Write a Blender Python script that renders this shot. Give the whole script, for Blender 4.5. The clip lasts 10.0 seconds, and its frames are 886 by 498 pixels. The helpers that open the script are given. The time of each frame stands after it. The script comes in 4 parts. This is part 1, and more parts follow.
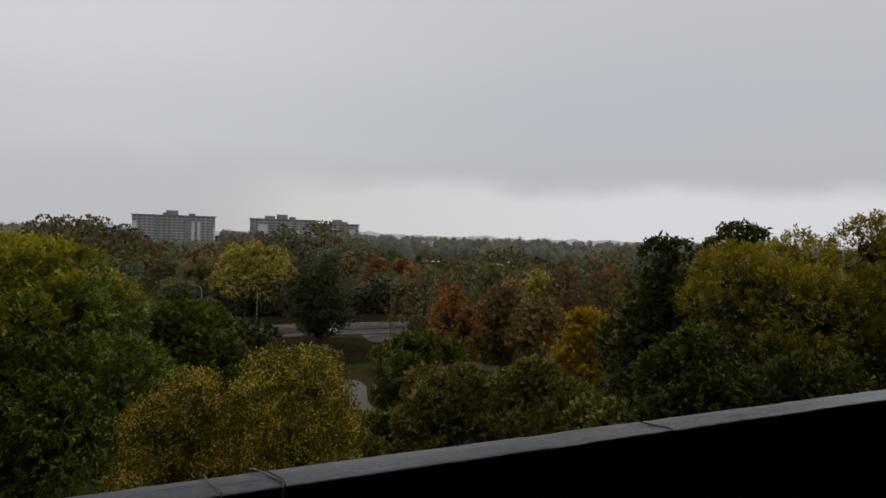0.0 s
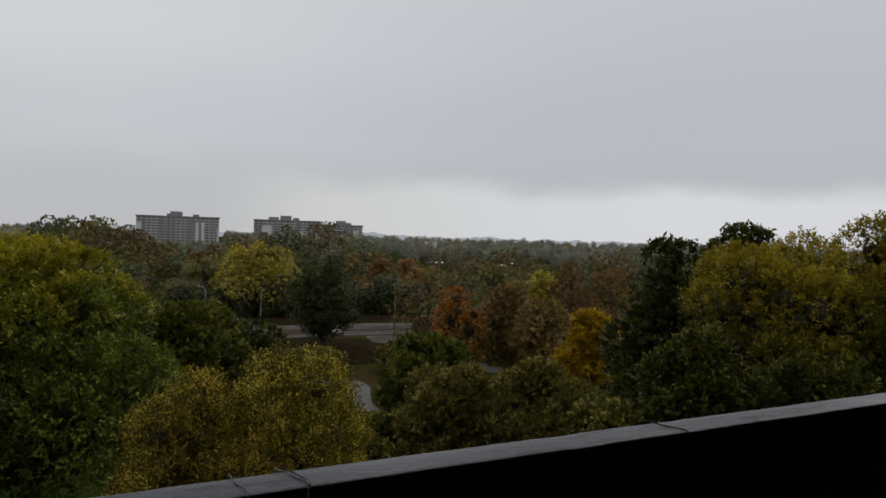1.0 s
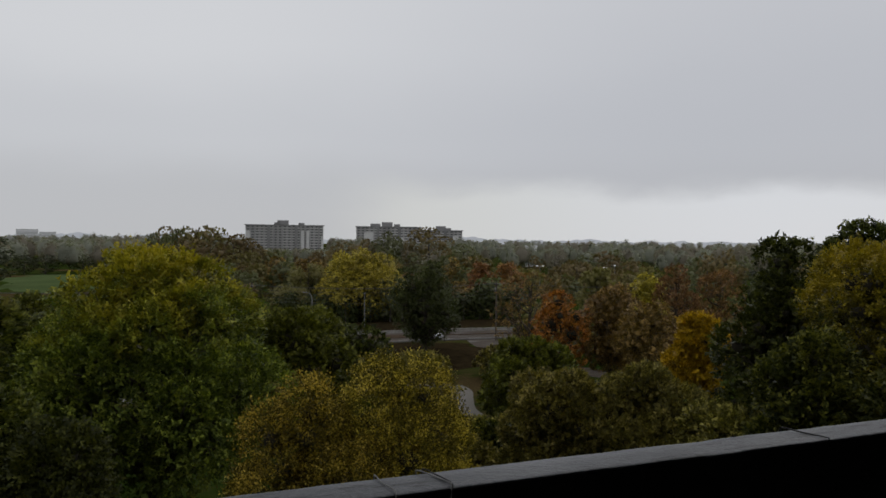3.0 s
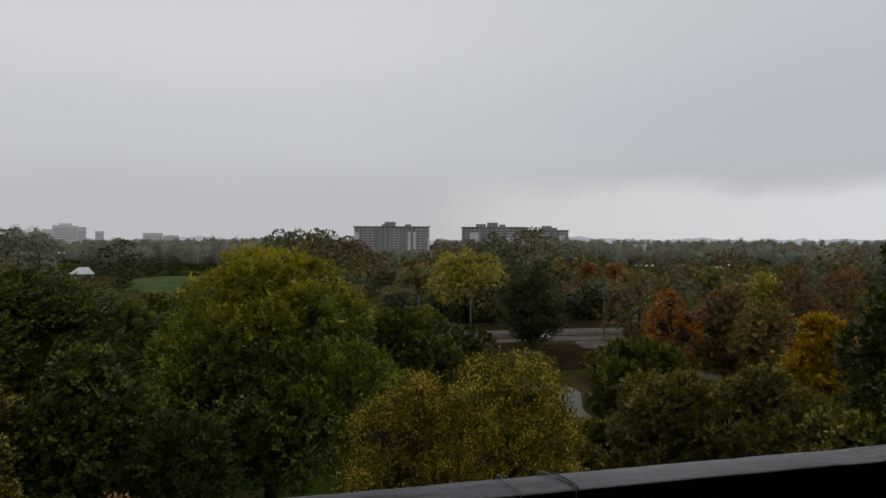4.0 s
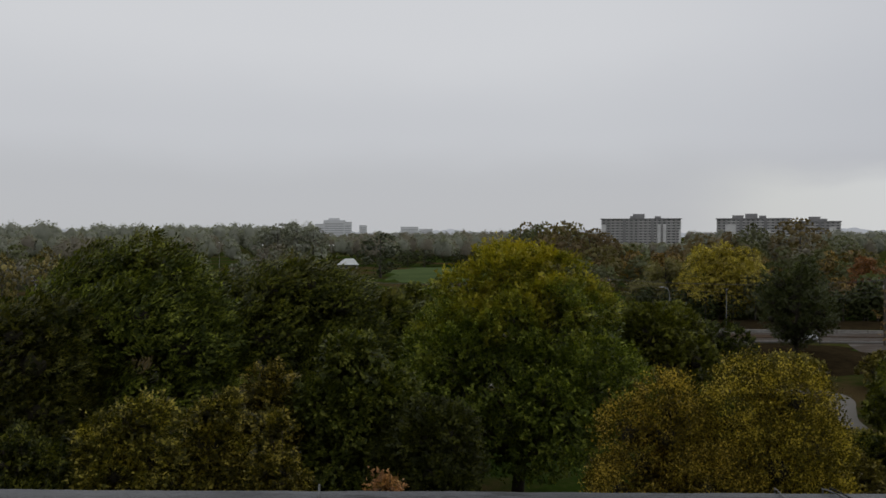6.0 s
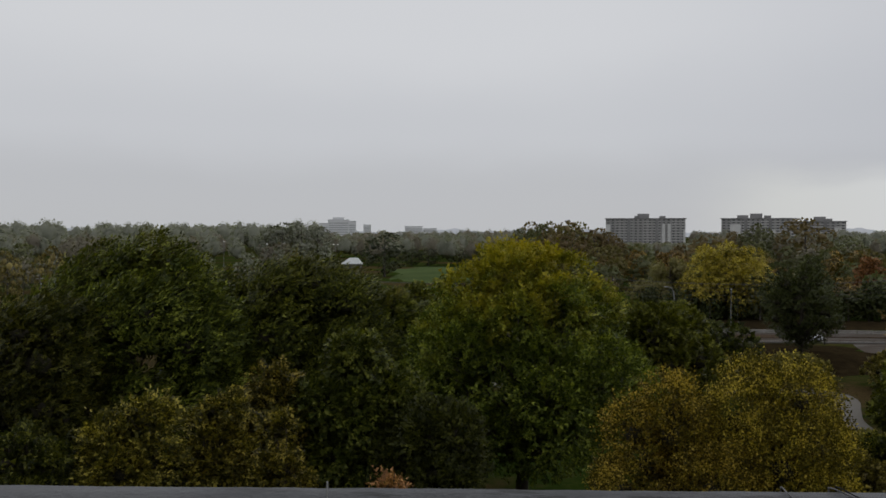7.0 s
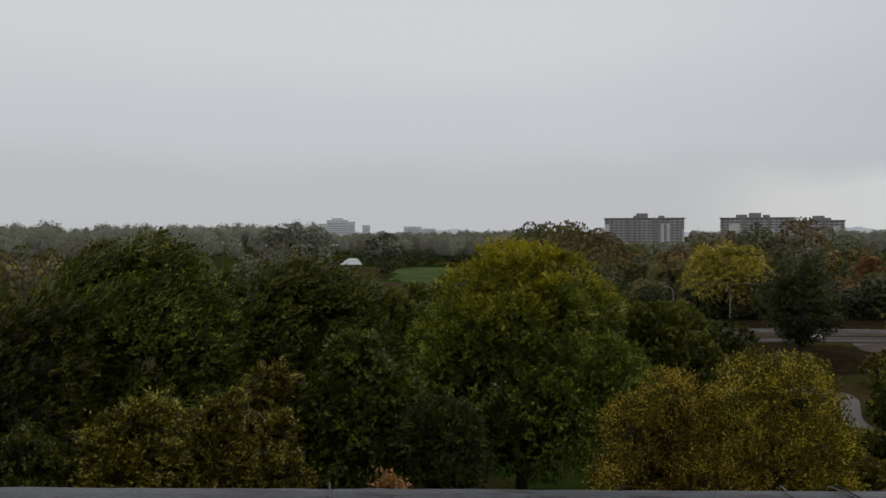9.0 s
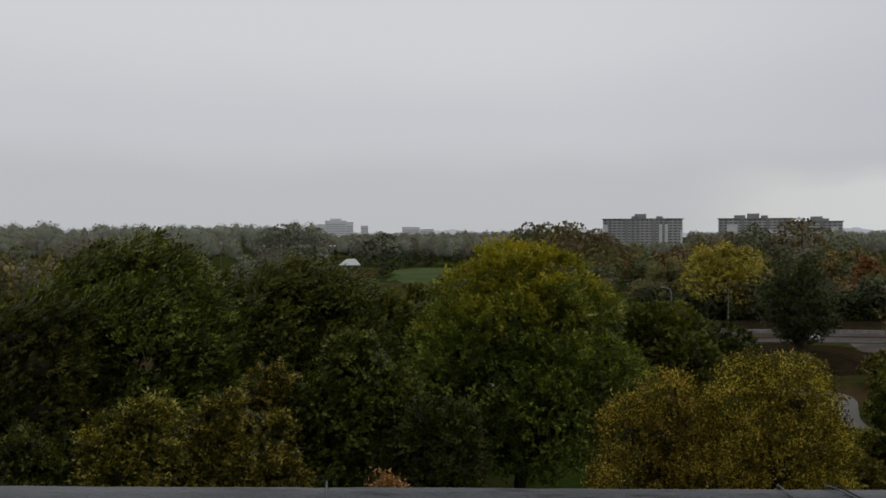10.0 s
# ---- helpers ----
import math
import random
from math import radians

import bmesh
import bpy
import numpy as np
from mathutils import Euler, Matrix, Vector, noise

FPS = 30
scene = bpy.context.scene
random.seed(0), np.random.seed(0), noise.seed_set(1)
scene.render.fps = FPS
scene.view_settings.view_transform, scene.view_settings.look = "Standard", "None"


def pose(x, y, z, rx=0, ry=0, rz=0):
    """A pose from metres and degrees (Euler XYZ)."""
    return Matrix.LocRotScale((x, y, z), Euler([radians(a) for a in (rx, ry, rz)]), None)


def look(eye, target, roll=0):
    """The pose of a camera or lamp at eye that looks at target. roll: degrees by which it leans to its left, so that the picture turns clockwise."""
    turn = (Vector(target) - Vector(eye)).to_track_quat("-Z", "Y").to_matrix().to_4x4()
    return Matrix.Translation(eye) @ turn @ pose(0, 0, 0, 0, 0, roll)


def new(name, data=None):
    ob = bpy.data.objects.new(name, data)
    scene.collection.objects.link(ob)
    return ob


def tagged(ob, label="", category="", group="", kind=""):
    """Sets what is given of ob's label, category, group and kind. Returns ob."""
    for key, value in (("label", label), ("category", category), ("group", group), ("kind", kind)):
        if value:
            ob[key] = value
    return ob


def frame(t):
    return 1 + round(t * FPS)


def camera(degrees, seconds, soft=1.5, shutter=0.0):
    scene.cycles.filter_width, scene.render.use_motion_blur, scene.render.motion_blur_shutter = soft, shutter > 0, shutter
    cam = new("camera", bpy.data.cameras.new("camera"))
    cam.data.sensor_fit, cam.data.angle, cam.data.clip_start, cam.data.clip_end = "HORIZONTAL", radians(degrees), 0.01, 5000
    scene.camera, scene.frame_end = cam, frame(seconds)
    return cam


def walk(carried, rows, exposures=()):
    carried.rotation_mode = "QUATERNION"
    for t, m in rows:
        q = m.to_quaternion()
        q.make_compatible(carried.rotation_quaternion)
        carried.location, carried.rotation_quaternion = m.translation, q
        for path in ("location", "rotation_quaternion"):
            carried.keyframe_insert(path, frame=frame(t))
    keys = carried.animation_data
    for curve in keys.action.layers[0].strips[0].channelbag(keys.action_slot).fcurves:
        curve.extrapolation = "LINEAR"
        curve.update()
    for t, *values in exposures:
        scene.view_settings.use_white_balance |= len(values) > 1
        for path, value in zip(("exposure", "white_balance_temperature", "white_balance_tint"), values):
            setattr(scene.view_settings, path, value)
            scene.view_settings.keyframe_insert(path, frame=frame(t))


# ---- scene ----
PATH = [
    (0, 0.158, -0.007, 20.982, 89.09, -1.75, -31.53),
    (0.5, 0.143, -0.007, 20.982, 89.16, -1.81, -31.47),
    (1, 0.118, -0.007, 20.986, 89.16, -1.77, -31.27),
    (1.5, 0.087, -0.006, 20.989, 89.30, -1.52, -29.88),
    (2, 0.073, -0.009, 20.992, 89.32, -0.98, -26.87),
    (2.2, 0.066, -0.007, 20.992, 89.35, -0.73, -25.71),
    (3.3, 0.033, -0.005, 20.991, 89.30, -0.65, -22.91),
    (3.5, 0.026, -0.005, 20.991, 89.32, -0.48, -21.38),
    (4, 0.009, -0.003, 20.993, 89.27, -0.18, -16.59),
    (4.5, -0.002, -0.004, 20.996, 89.26, -0.04, -11.42),
    (5, -0.022, -0.007, 20.998, 88.96, -0.40, -6.03),
    (5.5, -0.035, -0.015, 21.001, 88.74, -0.45, -1.73),
    (6, -0.031, -0.019, 21.008, 88.73, 0.03, 0.95),
    (7.5, -0.042, -0.032, 21.007, 88.67, -0.05, 1.31),
    (8, -0.044, -0.034, 21.007, 88.68, -0.00, 1.40),
    (8.5, -0.042, -0.036, 21.008, 88.71, 0.07, 1.19),
    (9, -0.041, -0.037, 21.010, 88.71, 0.12, 1.18),
    (9.5, -0.041, -0.039, 21.006, 88.72, 0.15, 1.14),
    (10, -0.039, -0.036, 21.006, 88.75, 0.10, 1.06),
]
cam = camera(58.0, 10.0, soft=1.55)
walk(cam, [(t, pose(*p)) for t, *p in PATH])

# ---------------------------------------------------------------- world and light
EYE_Z = 21.0
world = bpy.data.worlds.new("overcast_sky")
scene.world = world
world.use_nodes = True
wn, wl = world.node_tree.nodes, world.node_tree.links
wn.clear()


def wnode(kind, **values):
    n = wn.new(kind)
    for k, v in values.items():
        n.inputs[int(k[1:])].default_value = v
    return n


def wmath(op, a, b, clamp=False):
    n = wn.new("ShaderNodeMath")
    n.operation, n.use_clamp = op, clamp
    for i, v in enumerate((a, b)):
        if isinstance(v, (int, float)):
            n.inputs[i].default_value = v
        else:
            wl.new(v, n.inputs[i])
    return n.outputs[0]


def wramp(src, stops):
    n = wn.new("ShaderNodeValToRGB")
    n.color_ramp.interpolation = "EASE"
    el = n.color_ramp.elements
    while len(el) < len(stops):
        el.new(0.5)
    for e, (p, c) in zip(el, stops):
        e.position, e.color = p, (*c, 1)
    wl.new(src, n.inputs[0])
    return n.outputs[0]


def wsmooth(src, lo, hi):
    n = wn.new("ShaderNodeMapRange")
    n.interpolation_type = "SMOOTHSTEP"
    wl.new(src, n.inputs[0])
    n.inputs[1].default_value, n.inputs[2].default_value = lo, hi
    return n.outputs[0]


def wmix(fac, a, b):
    n = wn.new("ShaderNodeMix")
    n.data_type = "RGBA"
    if isinstance(fac, (int, float)):
        n.inputs[0].default_value = fac
    else:
        wl.new(fac, n.inputs[0])
    for i, v in ((6, a), (7, b)):
        if isinstance(v, tuple):
            n.inputs[i].default_value = (*v, 1)
        else:
            wl.new(v, n.inputs[i])
    return n.outputs[2]


tc = wn.new("ShaderNodeTexCoord")
sep = wn.new("ShaderNodeSeparateXYZ")
wl.new(tc.outputs["Generated"], sep.inputs[0])
mp = wn.new("ShaderNodeMapping")
mp.inputs["Scale"].default_value = (1.0, 1.0, 2.0)
wl.new(tc.outputs["Generated"], mp.inputs[0])


def wnoise(scale, detail, rough=0.5):
    n = wn.new("ShaderNodeTexNoise")
    n.inputs["Scale"].default_value, n.inputs["Detail"].default_value, n.inputs["Roughness"].default_value = scale, detail, rough
    wl.new(mp.outputs[0], n.inputs["Vector"])
    return n.outputs[0]


big, fine = wnoise(1.7, 3), wnoise(6.0, 5, 0.55)
wob = wmath("ADD", wmath("MULTIPLY", wmath("SUBTRACT", big, 0.5), 0.10), wmath("MULTIPLY", wmath("SUBTRACT", fine, 0.5), 0.035))
height = wmath("ADD", sep.outputs[2], wob)
cloud = wramp(wmath("ADD", wmath("MULTIPLY", height, 1.6), 0.02, True),
              [(0.0, (0.50, 0.51, 0.53)), (0.10, (0.50, 0.51, 0.535)), (0.22, (0.565, 0.577, 0.607)),
               (0.42, (0.64, 0.65, 0.675)), (0.7, (0.65, 0.66, 0.685)), (1.0, (0.60, 0.612, 0.64))])
# the lighter break under the cloud base
fine2 = wmath("MULTIPLY", wmath("SUBTRACT", fine, 0.5), 0.06)
low = wmath("ADD", sep.outputs[2], fine2)
gap_up = wmath("SUBTRACT", 1.0, wsmooth(low, 0.045, 0.085))
gap_side = wsmooth(wmath("ADD", sep.outputs[0], wmath("MULTIPLY", fine2, 2.0)), 0.22, 0.40)
gap = wmath("MULTIPLY", gap_up, gap_side, True)
pale = wmix(wsmooth(sep.outputs[0], 0.3, 0.75), (0.61, 0.62, 0.61), (0.675, 0.695, 0.735))
cloud = wmix(wmath("MULTIPLY", gap, 0.85), cloud, pale)
# the heavier cloud over the break
dusk = wmath("MULTIPLY", wsmooth(sep.outputs[0], 0.10, 0.75), wmath("SUBTRACT", 1.0, wsmooth(height, 0.16, 0.60)), True)
dusk = wmath("MULTIPLY", dusk, wmath("SUBTRACT", 1.0, gap))
cloud = wmix(wmath("MULTIPLY", dusk, 0.7), cloud, (0.435, 0.45, 0.495))
sky = wn.new("ShaderNodeTexSky")
sky.sky_type, sky.sun_disc = "NISHITA", False
sky.sun_elevation, sky.sun_rotation = radians(35), radians(60)
b_sky, b_cloud, b_mix, b_out = (wn.new(k) for k in ("ShaderNodeBackground", "ShaderNodeBackground", "ShaderNodeMixShader", "ShaderNodeOutputWorld"))
wl.new(sky.outputs[0], b_sky.inputs[0])
b_sky.inputs[1].default_value = 0.06
wl.new(cloud, b_cloud.inputs[0])
b_cloud.inputs[1].default_value = 1.0
b_mix.inputs[0].default_value = 0.96
wl.new(b_sky.outputs[0], b_mix.inputs[1])
wl.new(b_cloud.outputs[0], b_mix.inputs[2])
wl.new(b_mix.outputs[0], b_out.inputs[0])

sun = new("sun", bpy.data.lights.new("sun", "SUN"))
sun.data.energy, sun.data.angle, sun.data.color = 0.35, radians(40), (1.0, 0.97, 0.93)
sun.matrix_world = look((60, 35, 60), (0, 0, 0))

# ---------------------------------------------------------------- materials


class Mat:
    """A node material, with short ways to its nodes."""

    def __init__(self, name, rough=0.6, spec=0.4, metal=0.0):
        self.m = bpy.data.materials.new(name)
        self.m.use_nodes = True
        self.t = self.m.node_tree
        self.b = self.t.nodes["Principled BSDF"]
        self.b.inputs["Roughness"].default_value = rough
        self.b.inputs["Specular IOR Level"].default_value = spec
        self.b.inputs["Metallic"].default_value = metal

    def node(self, kind):
        return self.t.nodes.new(kind)

    def link(self, a, b):
        self.t.links.new(a, b)

    def noise(self, scale, detail=4, rough=0.55, space="Object", stretch=(1, 1, 1)):
        c, mpg, n = self.node("ShaderNodeTexCoord"), self.node("ShaderNodeMapping"), self.node("ShaderNodeTexNoise")
        self.link(c.outputs[space], mpg.inputs[0])
        mpg.inputs["Scale"].default_value = stretch
        self.link(mpg.outputs[0], n.inputs["Vector"])
        n.inputs["Scale"].default_value, n.inputs["Detail"].default_value, n.inputs["Roughness"].default_value = scale, detail, rough
        return n.outputs[0]

    def ramp(self, src, stops):
        n = self.node("ShaderNodeValToRGB")
        el = n.color_ramp.elements
        while len(el) < len(stops):
            el.new(0.5)
        for e, (p, c) in zip(el, stops):
            e.position, e.color = p, (*c, 1)
        self.link(src, n.inputs[0])
        return n.outputs[0]

    def mix(self, fac, a, b, blend="MIX"):
        n = self.node("ShaderNodeMix")
        n.data_type, n.blend_type = "RGBA", blend
        if isinstance(fac, (int, float)):
            n.inputs[0].default_value = fac
        else:
            self.link(fac, n.inputs[0])
        for i, v in ((6, a), (7, b)):
            if isinstance(v, tuple):
                n.inputs[i].default_value = (*v, 1)
            else:
                self.link(v, n.inputs[i])
        return n.outputs[2]

    def math(self, op, a, b, clamp=False):
        n = self.node("ShaderNodeMath")
        n.operation, n.use_clamp = op, clamp
        for i, v in enumerate((a, b)):
            if isinstance(v, (int, float)):
                n.inputs[i].default_value = v
            else:
                self.link(v, n.inputs[i])
        return n.outputs[0]

    def color(self, src):
        if isinstance(src, tuple):
            self.b.inputs["Base Color"].default_value = (*src, 1)
        else:
            self.link(src, self.b.inputs["Base Color"])
        return self

    def bump(self, src, strength=0.4, distance=0.02):
        n = self.node("ShaderNodeBump")
        n.inputs["Strength"].default_value, n.inputs["Distance"].default_value = strength, distance
        self.link(src, n.inputs["Height"])
        self.link(n.outputs[0], self.b.inputs["Normal"])
        return self


def worn(name, a, b, scale=3.0, rough=0.6, spec=0.4, bump=0.3, fine=40.0, metal=0.0, space="Object", stretch=(1, 1, 1)):
    """Two colours mixed by a broad and a fine noise, with fine relief."""
    m = Mat(name, rough, spec, metal)
    n1, n2 = m.noise(scale, 5, 0.6, space, stretch), m.noise(fine, 3, 0.6, space, stretch)
    f = m.math("ADD", m.math("MULTIPLY", n1, 0.75), m.math("MULTIPLY", n2, 0.25))
    m.color(m.ramp(f, [(0.36, a), (0.64, b)]))
    return m.bump(n2, bump, 0.01).m


SHADE = 1.0


def foliage(name, low, mid, high, tint=None, tint_from=0.6, tint_to=0.95, patch=0.22, shift=0.14, shade=SHADE, through_light=0.3, clump=0.5, wet=0.12, speck=0.72):
    """Leaves: broad patches over the crown, a small turn of its own for each leaf, a wet sheen, and the crown's top turning to tint."""
    m = Mat(name, 0.42, wet)
    low, mid, high = (tuple(v * shade for v in c) for c in (low, mid, high))
    geo, info = m.node("ShaderNodeNewGeometry"), m.node("ShaderNodeObjectInfo")
    broad = m.noise(patch, 3, 0.6)
    tuft = m.math("MULTIPLY", m.math("SUBTRACT", m.noise(1.1, 2, 0.55), 0.5), clump * 2.6)
    own = m.math("MULTIPLY", m.math("SUBTRACT", geo.outputs["Random Per Island"], 0.5), speck)
    f = m.math("ADD", m.math("ADD", own, m.math("ADD", m.math("MULTIPLY", broad, 0.6), 0.34)), tuft)
    c = m.ramp(f, [(0.22, tuple(v * 0.8 for v in low)), (0.70, mid), (1.05, tuple(v * 1.3 for v in high))])
    if tint:
        tcn, sp = m.node("ShaderNodeTexCoord"), m.node("ShaderNodeSeparateXYZ")
        m.link(tcn.outputs["Generated"], sp.inputs[0])
        h = m.math("ADD", sp.outputs[2], m.math("MULTIPLY", m.math("SUBTRACT", m.noise(0.45, 4), 0.5), 1.1))
        mr = m.node("ShaderNodeMapRange")
        mr.interpolation_type = "SMOOTHSTEP"
        m.link(h, mr.inputs[0])
        mr.inputs[1].default_value, mr.inputs[2].default_value = tint_from, tint_to
        t2 = m.mix(geo.outputs["Random Per Island"], tuple(v * 0.75 * shade for v in tint), tuple(v * 1.2 * shade for v in tint))
        c = m.mix(mr.outputs[0], c, t2)
    hs = m.node("ShaderNodeHueSaturation")
    m.link(c, hs.inputs["Color"])
    m.link(m.math("ADD", m.math("MULTIPLY", info.outputs["Random"], shift * 2), 1 - shift), hs.inputs["Value"])
    m.link(m.math("ADD", m.math("MULTIPLY", info.outputs["Random"], 0.016), 0.492), hs.inputs["Hue"])
    m.color(hs.outputs[0])
    thru, both, end = m.node("ShaderNodeBsdfTranslucent"), m.node("ShaderNodeMixShader"), m.t.nodes["Material Output"]
    m.link(m.mix(1.0, hs.outputs[0], (1.0, 1.05, 0.55), "MULTIPLY"), thru.inputs["Color"])
    both.inputs[0].default_value = through_light
    m.link(m.b.outputs[0], both.inputs[1])
    m.link(thru.outputs[0], both.inputs[2])
    m.link(both.outputs[0], end.inputs["Surface"])
    return m.m


BARK = worn("bark", (0.035, 0.028, 0.022), (0.085, 0.07, 0.055), 2.0, 0.85, 0.2, 0.8, 14, stretch=(1, 1, 0.25))
BARK_GREY = worn("bark_grey", (0.07, 0.062, 0.055), (0.15, 0.135, 0.12), 2.0, 0.85, 0.2, 0.8, 14, stretch=(1, 1, 0.25))

# near-black core of the near crowns: the shade between leaves, put in as colour
DARK_CORE = worn("crown_shade_core", (0.016, 0.014, 0.010), (0.032, 0.028, 0.018), 1.2, 0.9, 0.1, 0.9, 9)

LEAF = {
    # the maples' yellow-green top tint paints the light on their upper crowns
    "maple": foliage("maple_leaves", (0.026, 0.036, 0.007), (0.072, 0.088, 0.014), (0.202, 0.216, 0.032), (0.185, 0.163, 0.026), 0.76, 1.3),
    "dark": foliage("dark_leaves", (0.021, 0.027, 0.007), (0.046, 0.054, 0.011), (0.095, 0.102, 0.019)),
    "dull": foliage("dull_green_leaves", (0.045, 0.05, 0.008), (0.096, 0.102, 0.015), (0.18, 0.18, 0.025)),
    "round": foliage("broad_leaves", (0.028, 0.039, 0.005), (0.066, 0.084, 0.01), (0.145, 0.16, 0.02)),
    "goldtop": foliage("turning_leaves", (0.045, 0.064, 0.010), (0.108, 0.138, 0.019), (0.22, 0.245, 0.035), (0.42, 0.335, 0.022), 0.58, 1.08),
    "yellow": foliage("yellow_leaves", (0.056, 0.048, 0.008), (0.160, 0.120, 0.018), (0.47, 0.345, 0.056), patch=0.35, speck=0.75),
    "olive": foliage("olive_leaves", (0.023, 0.027, 0.004), (0.068, 0.066, 0.008), (0.21, 0.176, 0.018), (0.41, 0.305, 0.024), 0.55, 1.15),
    "olive_low": foliage("green_oak_leaves", (0.017, 0.023, 0.005), (0.046, 0.051, 0.009), (0.138, 0.133, 0.022)),
    # far gold and park green, greyed to hold some of the distance haze
    "pale_gold": foliage("pale_gold_leaves", (0.20, 0.165, 0.06), (0.29, 0.24, 0.085), (0.36, 0.30, 0.11)),
    "park_green": foliage("park_tree_leaves", (0.060, 0.069, 0.042), (0.089, 0.100, 0.058), (0.121, 0.132, 0.073), shade=1.0),
    "fresh": foliage("drooping_green_leaves", (0.028, 0.038, 0.005), (0.067, 0.084, 0.011), (0.163, 0.172, 0.028)),
    "silver": foliage("pale_olive_leaves", (0.034, 0.034, 0.007), (0.10, 0.087, 0.014), (0.33, 0.262, 0.05)),
    "brown": foliage("brown_leaves", (0.119, 0.081, 0.031), (0.238, 0.161, 0.055), (0.393, 0.261, 0.083), through_light=0.3, clump=0.3),
    "rust": foliage("rust_leaves", (0.100, 0.056, 0.030), (0.206, 0.110, 0.053), (0.325, 0.181, 0.081), through_light=0.3, clump=0.3),
    "orange": foliage("orange_leaves", (0.161, 0.076, 0.021), (0.391, 0.170, 0.032), (0.644, 0.310, 0.057)),
    # orange paled for haze beyond the road; on the sapling its own colour
    "faded": foliage("pale_orange_leaves", (0.196, 0.098, 0.044), (0.333, 0.167, 0.069), (0.437, 0.230, 0.098), through_light=0.3, clump=0.3),
    "gold": foliage("golden_leaves", (0.22, 0.135, 0.008), (0.42, 0.265, 0.012), (0.58, 0.39, 0.02)),
    "willow": foliage("willow_leaves", (0.22, 0.18, 0.032), (0.4, 0.32, 0.052), (0.55, 0.445, 0.075)),
    "shrub": foliage("shrub_leaves", (0.075, 0.068, 0.018), (0.168, 0.148, 0.036), (0.32, 0.27, 0.07)),
    # browns, olive and green lifted and greyed to carry the middle distance's haze
    "mid_brown": foliage("hazed_brown_leaves", (0.174, 0.132, 0.073), (0.248, 0.190, 0.099), (0.335, 0.258, 0.128), shade=1.0, through_light=0.42, clump=0.1, wet=0.05, speck=0.12),
    "mid_olive": foliage("hazed_olive_leaves", (0.168, 0.149, 0.070), (0.256, 0.225, 0.099), (0.367, 0.317, 0.126), shade=1.0, through_light=0.42, clump=0.1, wet=0.05, speck=0.12),
    "mid_green": foliage("hazed_green_leaves", (0.132, 0.142, 0.078), (0.197, 0.206, 0.110), (0.270, 0.282, 0.138), shade=1.0, through_light=0.42, clump=0.1, wet=0.05, speck=0.12),
    # distance haze is mixed into these three leaf colours, most into the grey
    "far_green": foliage("far_green_haze_leaves", (0.252, 0.259, 0.213), (0.278, 0.284, 0.233), (0.304, 0.311, 0.252), shade=1.0, through_light=0.36, clump=0.1, wet=0.05, speck=0.12),
    "far_brown": foliage("far_brown_haze_leaves", (0.238, 0.216, 0.172), (0.265, 0.240, 0.191), (0.291, 0.265, 0.208), shade=1.0, through_light=0.36, clump=0.1, wet=0.05, speck=0.12),
    "far_grey": foliage("far_grey_haze_leaves", (0.403, 0.403, 0.395), (0.426, 0.426, 0.417), (0.448, 0.448, 0.437), shade=1.0, through_light=0.36, clump=0.1, wet=0.05, speck=0.12),
    "murk": foliage("dim_green_leaves", (0.044, 0.053, 0.020), (0.070, 0.083, 0.030), (0.105, 0.12, 0.043), shade=1.0, through_light=0.3, clump=0.25),
}

# ---------------------------------------------------------------- mesh helpers


def sheet(name, verts, faces):
    """A mesh out of numpy arrays of vertices and of equal-sided faces."""
    me = bpy.data.meshes.new(name)
    nf, k = faces.shape
    me.vertices.add(len(verts))
    me.vertices.foreach_set("co", np.ascontiguousarray(verts, dtype=np.float32).ravel())
    me.loops.add(nf * k)
    me.loops.foreach_set("vertex_index", np.ascontiguousarray(faces, dtype=np.int32).ravel())
    me.polygons.add(nf)
    me.polygons.foreach_set("loop_start", np.arange(0, nf * k, k, dtype=np.int32))
    me.update(calc_edges=True)
    return me


def thing(name, label, category, group="", kind="", m=None):
    """A top-level empty that holds the parts of one thing."""
    ob = tagged(new(name), label, category, group, kind)
    ob.matrix_world = m or Matrix()
    return ob


def child(name, me, material, parent, label="", m=None):
    ob = new(name, me)
    if material and not me.materials:
        me.materials.append(material)
    ob.parent = parent
    if m:
        ob.matrix_basis = m
    return tagged(ob, label)


def part(name, bm, material, parent, label="", m=None, smooth=False):
    me = bpy.data.meshes.new(name)
    bm.to_mesh(me)
    bm.free()
    if smooth:
        me.polygons.foreach_set("use_smooth", np.ones(len(me.polygons), dtype=bool))
    return child(name, me, material, parent, label, m)


def solid(name, bm, material, label="", category="", kind="", m=None):
    ob = part(name, bm, material, None, "", m)
    return tagged(ob, label, category, "", kind)


def box(bm, x0, x1, y0, y1, z0, z1, bevel=0.0, segments=2):
    """Adds a box, with its edges rounded where bevel is given."""
    made = bmesh.ops.create_cube(bm, size=1.0, matrix=Matrix.Translation(((x0 + x1) / 2, (y0 + y1) / 2, (z0 + z1) / 2)) @ Matrix.Diagonal((x1 - x0, y1 - y0, z1 - z0, 1)))
    if bevel:
        edges = {e for v in made["verts"] for e in v.link_edges}
        bmesh.ops.bevel(bm, geom=list(edges), offset=bevel, segments=segments, affect="EDGES", profile=0.5)
    return bm


